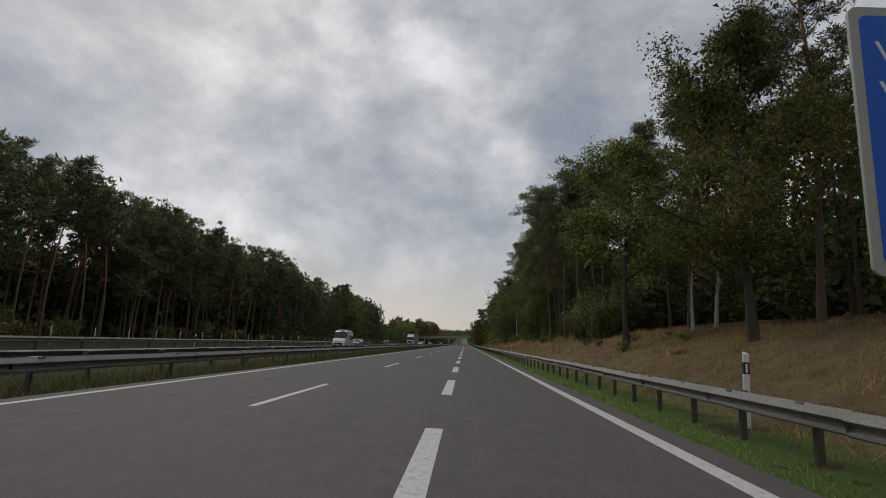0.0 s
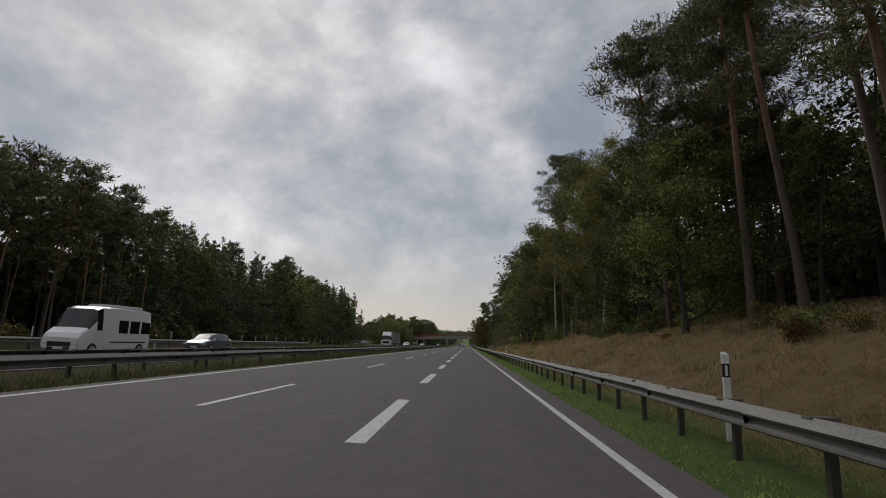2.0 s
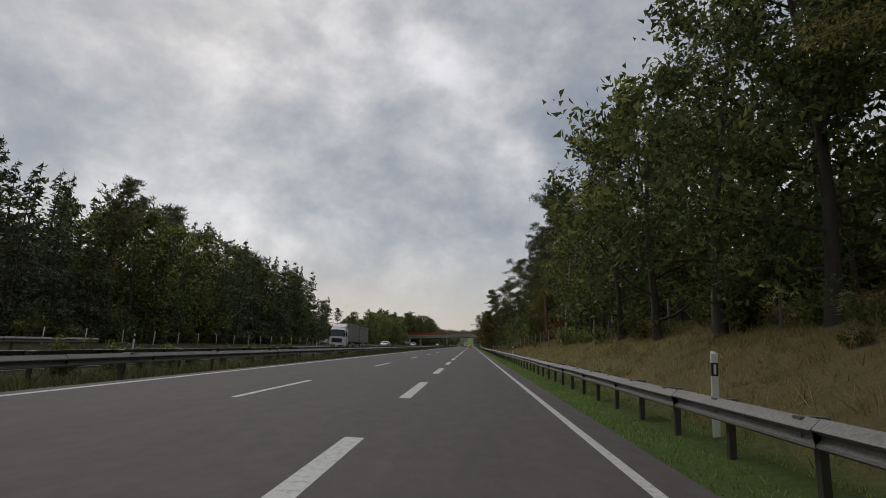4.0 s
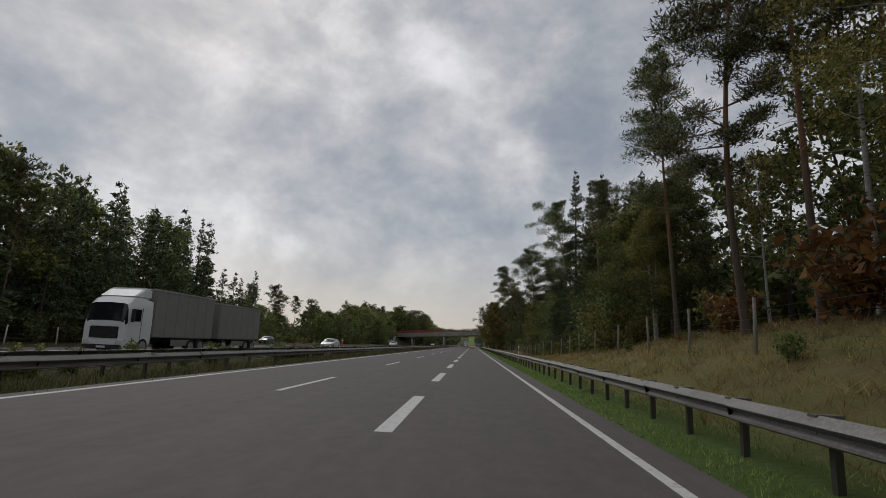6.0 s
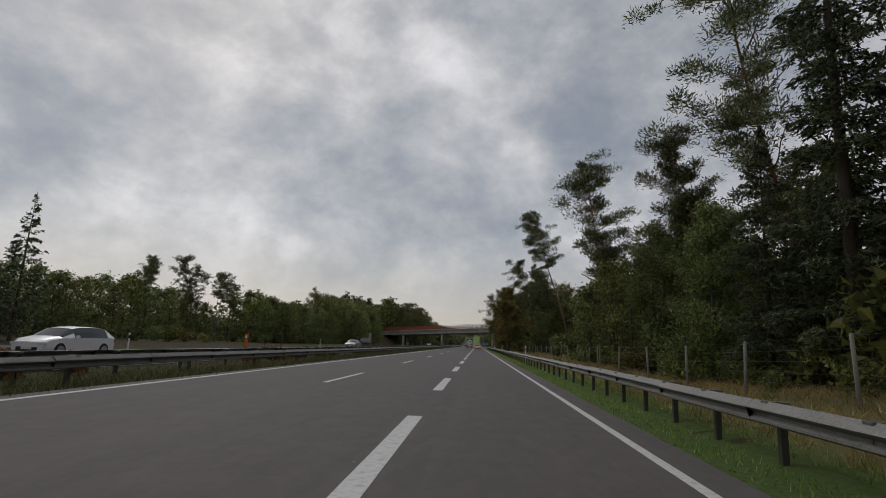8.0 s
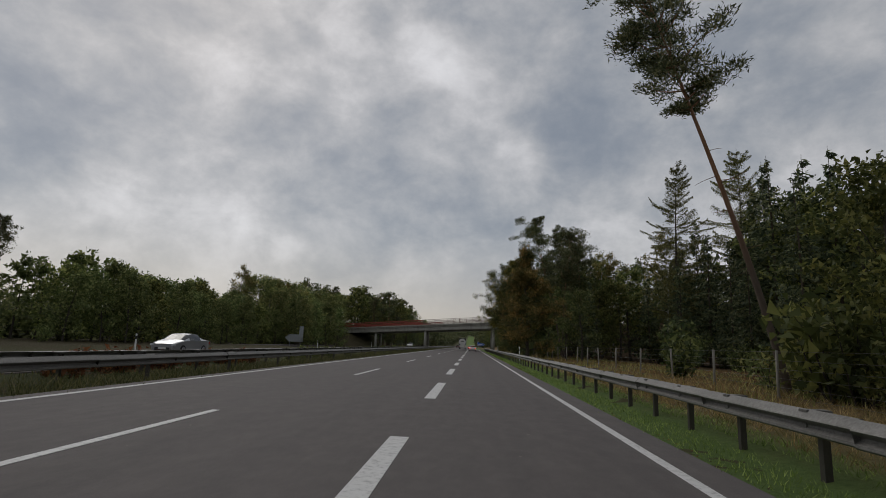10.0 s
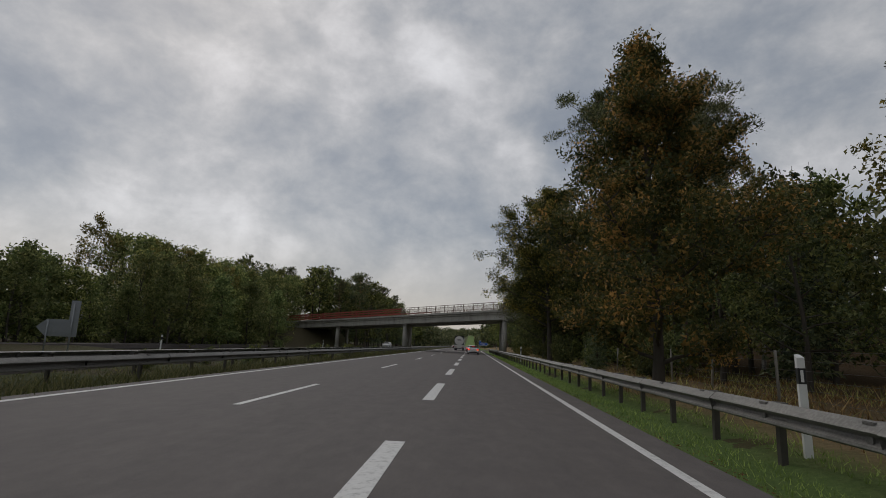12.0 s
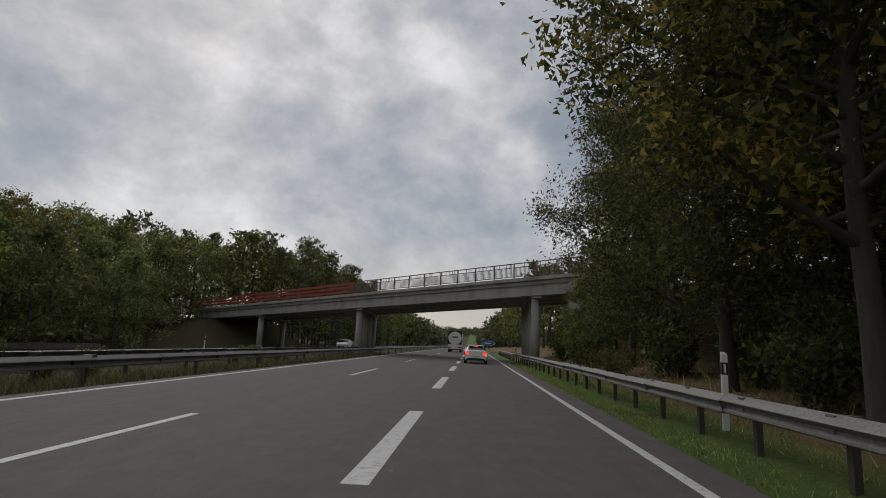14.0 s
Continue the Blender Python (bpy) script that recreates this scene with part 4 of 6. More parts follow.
# kind, which, x, y, height of the tip over the road, turn, tilt
for given in (
    ("oak", 0, 10.4, 35.8, 16.0, 20), ("oak", 1, 11.8, 24.0, 16.5, 140), ("dark", 2, 15.5, 31.0, 15, 10), ("tall_pine", 0, 15.4, 25.5, 23, 90), ("pine", 0, 16.0, 40.0, 21, 90, 2), ("pine", 2, 17.0, 46.0, 20, 190, -2), ("birch", 0, 14.2, 35.2, 15, 20), ("birch", 1, 14.8, 33.6, 16, 120),
    ("pine", 3, 13.2, 62.8, 23.0, 140, -2), ("pine", 1, 14.8, 61.0, 21.0, 40, -2), ("pine", 0, 14.6, 57.5, 20.0, 40, -3), ("pine", 2, 16.8, 54.8, 19.5, 250, -7), ("spruce", 1, 17.2, 51.5, 18.5, 0),
    ("tall_pine", 1, 11.2, 69.5, 20.5, 10, -3), ("pine", 2, 12.4, 66.5, 20.8, 0, -3), ("pine", 1, 13.0, 72.5, 22.5, 70, -3), ("pine", 0, 13.6, 77.5, 23.5, 200, -4), ("tall_pine", 0, 12.8, 79.5, 23.5, 30, -3), ("spruce", 0, 17.4, 74.0, 18.0, 30), ("dark", 1, 16.2, 67.0, 16, 60),
    ("tall_pine", 1, 16.6, 84.0, 23.5, 70, -3), ("pine", 3, 15.0, 86.5, 22.0, 20, -2), ("pine", 1, 17.6, 90.0, 23.0, 10, -3), ("spruce", 2, 19.0, 75.5, 21.0, 10), ("dark", 0, 15.8, 84.0, 12.5, 10), ("dark", 1, 15.2, 79.0, 11.5, 50), ("dark", 0, 16.4, 88.0, 14.0, 90), ("dark", 2, 11.6, 83.0, 13.0, 10), ("pine", 3, 12.6, 87.5, 20.0, 300, -4), ("dark", 0, 12.2, 91.5, 15.0, 80), ("birch", 0, 11.6, 97.5, 19.0, 0), ("birch", 1, 13.4, 103.2, 18.5, 90), ("dark", 1, 14.0, 95.0, 18.0, 0), ("oak", 1, 12.0, 102.6, 18.5, 40),
    ("pine", 2, 12.2, 116.5, 23.5, 40, -4), ("tall_pine", 1, 12.8, 112.5, 22.0, 200, -2), ("birch", 1, 12.0, 121.0, 18.5, 10), ("dark", 0, 11.4, 126.5, 18.5, 70),
    ("oak", 1, 15.8, 169.5, 21.0, 0), ("tall_pine", 1, 12.6, 187.5, 23.5, 100, -3), ("tall_pine", 0, 13.4, 184.0, 21.5, 0, -1), ("pine", 0, 13.8, 181.0, 20.0, 60), ("birch", 0, 13.6, 179.0, 20.5, 60), ("birch", 1, 15.0, 183.5, 19.0, 10),
    ("tall_pine", 0, 13.6, 197.5, 20.5, 200, -3), ("birch", 1, 14.4, 203.4, 13.5, 30), ("birch", 0, 14.0, 202.6, 12.5, 130), ("dark", 2, 14.6, 208.5, 14.5, 0), ("dark", 1, 15.4, 203.0, 15.0, 90), ("dark", 0, 16.6, 212.0, 17.0, 40), ("light_bush", 0, 12.4, 208.0, 6.5, 10), ("light_bush", 1, 12.0, 204.5, 5.2, 70),
    ("pine", 2, 14.9, 222.5, 20.0, 20, -3), ("spruce", 0, 17.2, 229.0, 22.5, 80), ("spruce", 1, 18.4, 225.0, 20.0, 10), ("dark", 1, 15.6, 217.0, 15.5, 30), ("light_bush", 0, 13.6, 214.5, 6.4, 130), ("bush", 1, 12.8, 217.0, 5.0, 30), ("dark", 0, 16.0, 230.0, 15.0, 10),
    ("spruce", 2, 15.5, 238.0, 27.0, 140), ("spruce", 2, 16.6, 234.0, 24.0, 40), ("spruce", 1, 15.4, 230.5, 17.0, 190), ("spruce", 2, 18.6, 236.5, 26.0, 200), ("tall_pine", 1, 17.4, 243.0, 23.0, 0, -8), ("pine", 1, 15.8, 250.2, 15.6, 0, -4), ("young", 1, 13.8, 246.0, 10.5, 0), ("spruce", 1, 13.6, 240.5, 12.0, 10), ("dark", 1, 15.0, 252.0, 13.0, 150),
    ("dark", 0, 14.6, 257.0, 12.0, 20), ("dark", 2, 14.2, 262.0, 10.0, 20), ("dark", 2, 13.8, 266.5, 10.5, 60), ("pine", 3, 14.6, 272.5, 21.3, 300, -4), ("dark", 1, 16.0, 276.5, 11.5, 30), ("young", 0, 14.6, 281.0, 9.5, 0), ("dark", 2, 15.6, 286.0, 9.5, 30), ("pine", 2, 14.2, 290.5, 20.3, 180, -12),
    ("turning", 0, 8.3, 337.0, 16.0, 15), ("turning", 1, 9.2, 371.4, 19.4, 200), ("pine", 1, 15.6, 352.4, 20.2, 230, -2), ("tall_pine", 1, 17.0, 362.6, 25.0, 0, -9), ("tall_pine", 0, 19.0, 366.5, 24.0, 20, -5), ("pine", 0, 19.5, 357.0, 19.0, 20, -4),
    ("spruce", 1, 9.6, 352.5, 4.5, 75), ("spruce", 0, 11.5, 361.5, 5.5, 5), ("dark", 0, 19.0, 364.0, 16, 75), ("edge", 1, 16.2, 372.0, 13, 0), ("dark", 2, 15.5, 367.0, 13.5, 5), ("bush", 0, 11.8, 349.0, 2.5, 75), ("bush", 1, 12.6, 354.0, 2.6, 15), ("bush", 0, 10.6, 357.5, 2.6, 35), ("bush", 1, 14.0, 362.5, 3.2, 25), ("bush", 0, 9.2, 363.0, 2.8, 95),
    ("near", 0, 9.6, 378.5, 18.5, 5), ("near", 1, 12.8, 375.0, 18.5, 30), ("near", 0, 10.6, 385.0, 15.5, 100), ("oak", 1, 9.9, 390.5, 16.5, 45), ("dark", 2, 12.0, 394.0, 14.5, 120), ("bush", 0, 9.6, 374.0, 3.2, 0), ("bush", 1, 10.6, 379.0, 3.2, 0), ("bush", 0, 9.8, 384.0, 4.0, 80), ("bush", 0, 8.6, 394.0, 3.6, 0), ("light_bush", 1, 7.8, 387.0, 1.8, 0),
    ("bush", 1, 8.6, 398.5, 3.6, 40), ("bush", 0, 9.5, 402.0, 4.2, 140), ("bush", 0, 11.5, 400.0, 5.2, 240), ("bush", 0, 8.8, 405.5, 3.4, 20), ("bush", 1, 10.2, 405.0, 3.8, 120), ("bush", 1, 9.2, 409.5, 3.2, 20), ("dark", 2, 10.8, 397.0, 9.0, 130), ("dark", 2, 9.9, 402.0, 7.5, 30),
):
    fine = given[2] < (19.2 if "pine" in given[0] else 15.7 if 195 < given[3] < 260 else 13.7)
    tree(*given, detail=2 if fine or given[0] == "spruce" and given[2] < 15.6 else 1)
for given in (
    ("dark", 1, 11.0, 132.0, 18.0, 20), ("dark", 2, 10.9, 138.5, 18.0, 10), ("dark", 0, 11.2, 146.0, 17.5, 200), ("pine", 0, 12.0, 152.0, 19.0, 0), ("dark", 1, 11.8, 157.0, 16.5, 0), ("dark", 2, 12.4, 164.0, 16.0, 80),
    ("rust_bush", 1, 14.0, 183.0, 7.0, 0), ("rust_bush", 1, 15.0, 177.5, 6.5, 80), ("rust_bush", 1, 13.0, 190.0, 5.0, 40),
    ("spruce", 0, 17.5, 374.0, 18.0, 30), ("spruce", 1, 14.8, 380.5, 20.0, 130), ("spruce", 0, 16.5, 387.0, 21.0, 230), ("dark", 0, 14.0, 399.0, 11.0, 140), ("bush", 1, 10.8, 408.5, 4.0, 60), ("bush", 0, 13.8, 406.0, 5.0, 160), ("bush", 0, 12.5, 403.5, 5.0, 90),
    ("spruce", 0, 34.5, 327.0, 24.5, 90), ("spruce", 1, 36.0, 331.0, 25.5, 20), ("spruce", 0, 33.0, 320.0, 20.0, 20), ("spruce", 1, 38.0, 322.0, 24.0, 20), ("birch", 1, 31.5, 352.5, 22.5, 70), ("spruce", 1, 35.0, 345.0, 19.0, 70), ("spruce", 0, 32.5, 339.0, 18.0, 190), ("spruce", 0, 36.5, 337.5, 19.5, 90), ("birch", 0, 24.0, 367.5, 21.5, 30), ("birch", 1, 26.0, 363.0, 20.5, 90),
    ("dark", 0, 18.6, 354.0, 14.0, 60), ("dark", 1, 21.0, 357.5, 15.0, 100), ("spruce", 1, 20.5, 370.0, 21.0, 0), ("dark", 1, 17.6, 377.5, 21.5, 130), ("dark", 0, 20.5, 375.0, 21.5, 30), ("dark", 1, 23.5, 371.0, 21.0, 40), ("spruce", 0, 23.0, 366.0, 20.0, 90), ("dark", 0, 14.6, 345.5, 11.0, 80), ("spruce", 1, 17.5, 343.0, 11.5, 10), ("dark", 1, 16.0, 340.5, 10.5, 200), ("dark", 2, 27.0, 356.0, 16.5, 10), ("spruce", 0, 30.0, 361.0, 18.5, 10), ("dark", 1, 23.5, 360.0, 15.0, 50), ("spruce", 1, 34.0, 352.0, 20.0, 50), ("spruce", 2, 40.5, 338.0, 25.0, 10), ("spruce", 0, 35.5, 349.5, 22.5, 30), ("spruce", 1, 40.5, 330.0, 26.0, 140), ("spruce", 1, 42.5, 346.0, 27.0, 40), ("spruce", 0, 29.5, 341.0, 15.0, 80), ("spruce", 1, 27.5, 348.0, 13.0, 120), ("spruce", 0, 31.5, 331.0, 15.5, 200), ("spruce", 1, 30.5, 325.0, 14.0, 20), ("dark", 0, 27.5, 374.0, 20.0, 0), ("dark", 1, 32.0, 370.0, 20.0, 60), ("oak", 1, 24.0, 378.0, 18.0, 60), ("dark", 2, 20.5, 350.0, 12.0, 10), ("dark", 2, 21.5, 371.0, 14.0, 50), ("dark", 2, 24.0, 351.0, 13.0, 150),
):
    tree(*given, detail=1)
tree("larch", 0, 31.0, 345.5, 30.4, 0)
tree("larch", 1, 38.6, 342.6, 31.8, 50)

# ---------------------------------------------------------------- the wood to the right
pick = random.Random(41)


def wood(y0, y1, rows, kinds, step, tops, detail=(1, 0, 0)):
    """Rows of trees whose tips reach a height between the two tops over the road."""
    for x0, level in zip(rows, detail):
        y = y0 + pick.uniform(0, step)
        while y < y1:
            top = pick.uniform(*tops) + 0.3 * (abs(x0) - abs(rows[0]))
            tree(pick.choice(kinds), pick.randrange(4), x0 + pick.uniform(-1.3, 1.3), y, top, pick.uniform(0, 360), pick.uniform(-2.5, 2.5), level)
            y += step * pick.uniform(0.7, 1.3)


wood(-6, 50, (19.5, 25), ("pine", "pine", "tall_pine", "dark", "birch"), 6.5, (18, 22))
wood(50, 92, (18.5, 22, 26), ("pine", "dark", "dark", "spruce", "dark"), 4.6, (13, 17))
wood(92, 168, (16.5, 22), ("dark", "dark", "oak", "pine", "birch", "spruce"), 6.0, (16, 20))
wood(168, 200, (18.5, 24), ("dark", "birch", "pine", "oak"), 6.0, (14, 17))
wood(200, 222, (19, 24), ("dark", "spruce", "pine", "dark"), 6.0, (14, 18))
wood(222, 244, (20.5, 25), ("spruce", "spruce", "dark"), 5.0, (19, 24))
wood(244, 262, (18, 23), ("dark", "spruce", "pine", "dark"), 6.0, (11, 14))
wood(262, 292, (19, 25), ("dark", "pine", "young", "dark"), 6.0, (10, 13))
wood(298, 350, (39, 44), ("spruce", "dark", "dark"), 5.5, (17, 21))
wood(366, 400, (18, 24), ("oak", "dark", "dark", "pine"), 6.0, (14, 18))
wood(432, 700, (13, 20), ("dark", "pine", "oak", "dark"), 8.0, (13, 18), (0, 0))
for y0, y1, x0, x1, n in ((4, 48, 15, 24, 10), (60, 170, 13.5, 20, 26), (172, 262, 14, 20, 22), (262, 300, 13, 20, 12), (302, 350, 28, 36, 26), (345, 398, 12, 20, 16)):
    for _ in range(n):
        plant(pick.choice(("bush", "bush", "light_bush")), pick.randrange(2), pick.uniform(x0, x1), pick.uniform(y0, y1), pick.uniform(0.9, 1.9), pick.uniform(0, 360), detail=1)
# the bushy hem of the wood
for x, y, s in ((12.2, 49.5, 1.5), (13.2, 52.0, 1.9), (12.0, 54.5, 1.7), (13.6, 56.5, 2.0), (12.6, 58.5, 1.6), (13.4, 60.5, 1.5), (14.6, 49.0, 1.6)):
    plant("light_bush" if y % 1 else "bush", round(y), x, y, s, 40 * y, detail=2)
for y0, y1, x0, x1, step in ((72, 128, 11.0, 13.6, 2.0), (128, 170, 10.6, 12.6, 2.4), (206, 258, 12.0, 14.0, 2.6), (258, 294, 12.2, 15.0, 2.6)):
    y = y0
    while y < y1:
        plant(pick.choice(("undergrowth", "bush", "light_bush", "undergrowth")), pick.randrange(2), pick.uniform(x0, x1), y, pick.uniform(0.55, 1.25) * (0.5 if y < 87 else 1.0), pick.uniform(0, 360), detail=1)
        y += step * pick.uniform(0.6, 1.4)
for _ in range(34):
    plant(pick.choice(("bush", "light_bush", "rust_bush", "undergrowth")), pick.randrange(2), pick.uniform(9.6, 13.5), pick.uniform(14, 290), pick.uniform(0.2, 0.5), pick.uniform(0, 360), detail=1)

# ---------------------------------------------------------------- the wood to the left
wood(14, 120, (-39.5, -43.5, -47.5, -52), ("pine", "pine", "pine", "pine", "tall_pine"), 4.0, (14.6, 18.0), (1, 1, 0, 0))
wood(116, 150, (-38.5, -43, -49), ("dark", "pine", "spruce", "spruce", "spruce"), 3.8, (14.5, 18), (1, 1, 0))
wood(150, 242, (-38, -42.5, -48), ("spruce", "spruce", "dark", "spruce", "spruce", "pine"), 3.9, (14, 18.5), (1, 1, 0))
tree("larch", 0, -46.8, 144.6, 20.5, 0, 0, 1)
tree("larch", 1, -42.5, 129.0, 19.5, 60, 0, 1)
tree("larch", 0, -45.0, 199.0, 21.0, 160, 0, 1)
tree("larch", 1, -44.0, 209.5, 19.0, 200, 0, 1)
tree("spruce", 0, -50.0, 163.0, 22.0, 0, 0, 1)
tree("spruce", 1, -46.8, 97.8, 23.2, 0, 0, 1)
tree("spruce", 0, -41.0, 233.0, 17.5, 0, 0, 1)
tree("spruce", 1, -44.0, 242.0, 21.0, 0, 0, 1)
tree("spruce", 2, -44.0, 248.0, 20.5, 70, 0, 1)
tree("spruce", 0, -40.0, 261.5, 13.8, 0, 0, 1)
tree("spruce", 1, -41.5, 256.5, 12.8, 80, 0, 1)
tree("spruce", 1, -43.5, 264.0, 10.5, 30, 0, 1)
wood(242, 256, (-40.5, -44.5), ("spruce", "spruce"), 3.6, (11.5, 15), (1, 1))
for x, y, top in ((-66.5, 318.5, 16.3), (-63.5, 314.0, 15.0), (-55.8, 317.2, 16.0), (-52.5, 322.0, 13.5), (-58.5, 323.0, 15.0), (-41.5, 301.0, 11.2), (-44.5, 312.0, 10.5)):
    tree("pine", round(y), x, y, top, y * 7, 0, 1)
wood(266, 330, (-57, -64), ("young", "young", "young", "edge"), 4.4, (8, 10.5), (1, 1))
wood(322, 378, (-41.5, -45.5, -50), ("young",), 3.6, (7.2, 9.8), (1, 1, 0))
wood(380, 424, (-38, -43), ("young", "edge", "young"), 3.8, (9.0, 12.0), (1, 1))
wood(384, 440, (-47, -53), ("edge", "birch", "edge"), 4.0, (14.5, 17.5), (1, 1))
for x, y, top in ((-57.2, 422.6, 19.5), (-52.0, 404.0, 17.5), (-49.0, 412.0, 17.0)):
    tree("birch", round(y), x, y, top, y * 7, 0, 1)
wood(442, 476, (-45, -51, -57), ("pine", "edge", "dark", "pine"), 4.4, (16, 18.5), (1, 1, 0))
wood(446, 530, (-27, -33, -40), ("pine", "pine", "spruce", "edge", "dark"), 4.6, (14, 18), (1, 1, 0))
wood(530, 720, (-30, -37), ("dark", "young", "pine", "oak"), 8.0, (13, 18), (0, 0))
for y0, y1, x0, x1, n in ((20, 116, -42, -37, 26), (110, 240, -38, -35.5, 40), (270, 420, -46, -40, 30)):
    for _ in range(n):
        plant(pick.choice(("bush", "light_bush", "light_bush")), pick.randrange(2), pick.uniform(x0, x1), pick.uniform(y0, y1), pick.uniform(0.7, 1.6), pick.uniform(0, 360), detail=1)
# planting between the carriageways
for _ in range(40):
    plant("reservation_shrub", pick.randrange(2), pick.uniform(-12.9, -12.1), pick.uniform(100, 215), pick.uniform(0.38, 0.62), pick.uniform(0, 360), group="planting of the central reservation", detail=1)
for _ in range(44):
    plant("rusty_shrub", 0, pick.uniform(-12.9, -12.1), pick.uniform(205, 300), pick.uniform(0.8, 1.15), pick.uniform(0, 360), group="planting of the central reservation", detail=1)
for _ in range(26):
    plant("reservation_shrub", pick.randrange(2), pick.uniform(-12.9, -12.1), pick.uniform(290, 400), pick.uniform(0.35, 0.55), pick.uniform(0, 360), group="planting of the central reservation", detail=1)


# ---------------------------------------------------------------- far woods
def far_woods(name, spots, seed, label, count, leaf_size=0.34):
    """Distant tree crowns, each an uneven heap of leaf clumps, as one mass."""
    rng = np.random.default_rng(seed)
    c, s = [], []
    for x, y, h, r in spots:
        d = np.clip(rng.normal(size=(count, 3)), -2, 2) * 0.5 * (r, r, h * 0.48)
        d += (x, y, ground_z(x, y) + h * 0.48)
        c.append(d)
        s.append(rng.uniform(0.6, 1.4, count) * r * leaf_size)
    ob = new(name, leaves_mesh(name, np.concatenate(c), np.concatenate(s), rng, M["far_leaves"], long=1.4))
    tagged(ob, label, "trees", kind="stuff")


pick = random.Random(77)
far_woods("far_woods", [(side * pick.uniform(a, b), pick.uniform(y0, y1), pick.uniform(9, 17), pick.uniform(2.5, 4.5)) for side, a, b, y0, y1, n in ((1, 9, 26, 600, 1250, 220), (-1, 25, 45, 600, 1250, 220)) for _ in range(n)], 3, "distant mixed wood on both sides of the motorway", 150)
far_woods("wooded_ridge", [(pick.uniform(-420, 380), pick.uniform(1500, 1900), pick.uniform(11, 20), pick.uniform(5, 9)) for _ in range(560)], 4, "low wooded ridge on the horizon", 90)
far_woods("back_woods", [(x, y, h, r) for x0, x1, y0, y1, n, tall in ((30, 42, -10, 300, 240, 1.0), (44, 58, 296, 420, 80, 1.0), (-62, -52, 0, 135, 190, 1.0), (-62, -52, 135, 250, 110, 1.0), (-84, -66, 250, 480, 150, 0.5)) for x, y, h, r in [(pick.uniform(x0, x1), pick.uniform(y0, y1), tall * pick.uniform(9, 15.5), pick.uniform(2.6, 4.0) * (0.5 + 0.5 * tall)) for _ in range(n)]], 5, "dark depth of the wood behind the first trees", 150)
far_woods("wide_woods", [(side * pick.uniform(a, b), pick.uniform(-60, 720), pick.uniform(10, 18) * tall, pick.uniform(4, 7)) for side, a, b, n, tall in ((1, 46, 190, 420, 0.75), (-1, 88, 190, 380, 0.6)) for _ in range(n)], 6, "forest stretching away on both sides of the motorway", 100, 0.24)

# ---------------------------------------------------------------- grass
def grass(name, count, x0, x1, y0, y1, tall, wide, mat, label, seed, thin=None, lean=0.5, tuft=0):
    """Blades of grass as one mass; thin: a share of the blades kept, by place."""
    rng = np.random.default_rng(seed)
    x, y = rng.uniform(x0, x1, count), rng.uniform(y0, y1, count)
    size = np.ones(count)
    if tuft:
        # blades gathered round tussocks of unequal size
        own = rng.integers(0, count // tuft, count)
        size = rng.uniform(0.5, 1.7, count // tuft)[own]
        x = np.clip(x[own] + rng.normal(0, 0.10, count) * size, x0, x1)
        y = y[own] + rng.normal(0, 0.13, count) * size
    if thin:
        keep = np.array([thin(a, b) for a, b in zip(x, y)]) > rng.random(count)
        x, y, size = x[keep], y[keep], size[keep]
    n = len(x)
    z = np.array([ground_z(a, b) for a, b in zip(x, y)])
    base = np.stack([x, y, z - 0.02], 1)
    h = (tall * size * rng.uniform(0.45, 1.3, n))[:, None]
    a = rng.uniform(0, 6.283, n)
    side = np.stack([np.cos(a), np.sin(a), 0 * a], 1) * (wide * rng.uniform(0.6, 1.5, n))[:, None]
    tip = base + h * (np.stack([rng.normal(0, lean, n), rng.normal(0, lean, n), np.ones(n)], 1))
    co = np.stack([base - side, base + side, tip], 1).reshape(-1, 3)
    me = bpy.data.meshes.new(name)
    me.vertices.add(3 * n)
    me.vertices.foreach_set("co", co.ravel())
    me.loops.add(3 * n)
    me.loops.foreach_set("vertex_index", np.arange(3 * n, dtype=np.int32))
    me.polygons.add(n)
    me.polygons.foreach_set("loop_start", np.arange(0, 3 * n, 3, dtype=np.int32))
    me.materials.append(M[mat])
    me.update()
    me.validate()
    tagged(new(name, me), label, "grass", kind="stuff")


def patchy(scale, low, high):
    return lambda x, y: ease(low, high, noise.noise((x * scale, y * scale * 0.6, 7.0)) * 0.5 + 0.5)


grass("verge_grass", 150000, 4.22, 6.9, 0, 410, 0.095, 0.010, "green_grass", "short bright green grass along the verge", 1, lambda x, y: 0.06 + 0.94 * ease(4.3, 4.75, x + 0.28 * noise.noise((0.0, y * 0.9, 2.0))))
grass("bank_grass", 150000, 6.4, 14.5, 2, 300, 0.24, 0.008, "dry_grass", "dry brown grass on the roadside bank", 2, patchy(0.9, 0.05, 0.5), 0.75, 16)
grass("bank_weeds", 70000, 6.3, 14.0, 60, 300, 0.22, 0.009, "dull_grass", "yellow-green grass tufts on the bank", 3, patchy(0.35, 0.3, 0.6), 0.6, 14)
grass("clearing_grass", 14000, 6.6, 22.0, 285, 400, 0.40, 0.022, "dull_grass", "rough grass on the clearing behind the barrier", 4, patchy(0.4, 0.35, 0.65))
grass("clearing_bracken", 24000, 7.5, 26.0, 288, 350, 0.22, 0.02, "bracken", "brown bracken and brash on the clearing", 13, patchy(0.25, 0.35, 0.6))
grass("clearing_straw", 6000, 6.6, 20.0, 285, 360, 0.55, 0.02, "dry_grass", "pale straw on the clearing", 5, patchy(0.3, 0.5, 0.7))
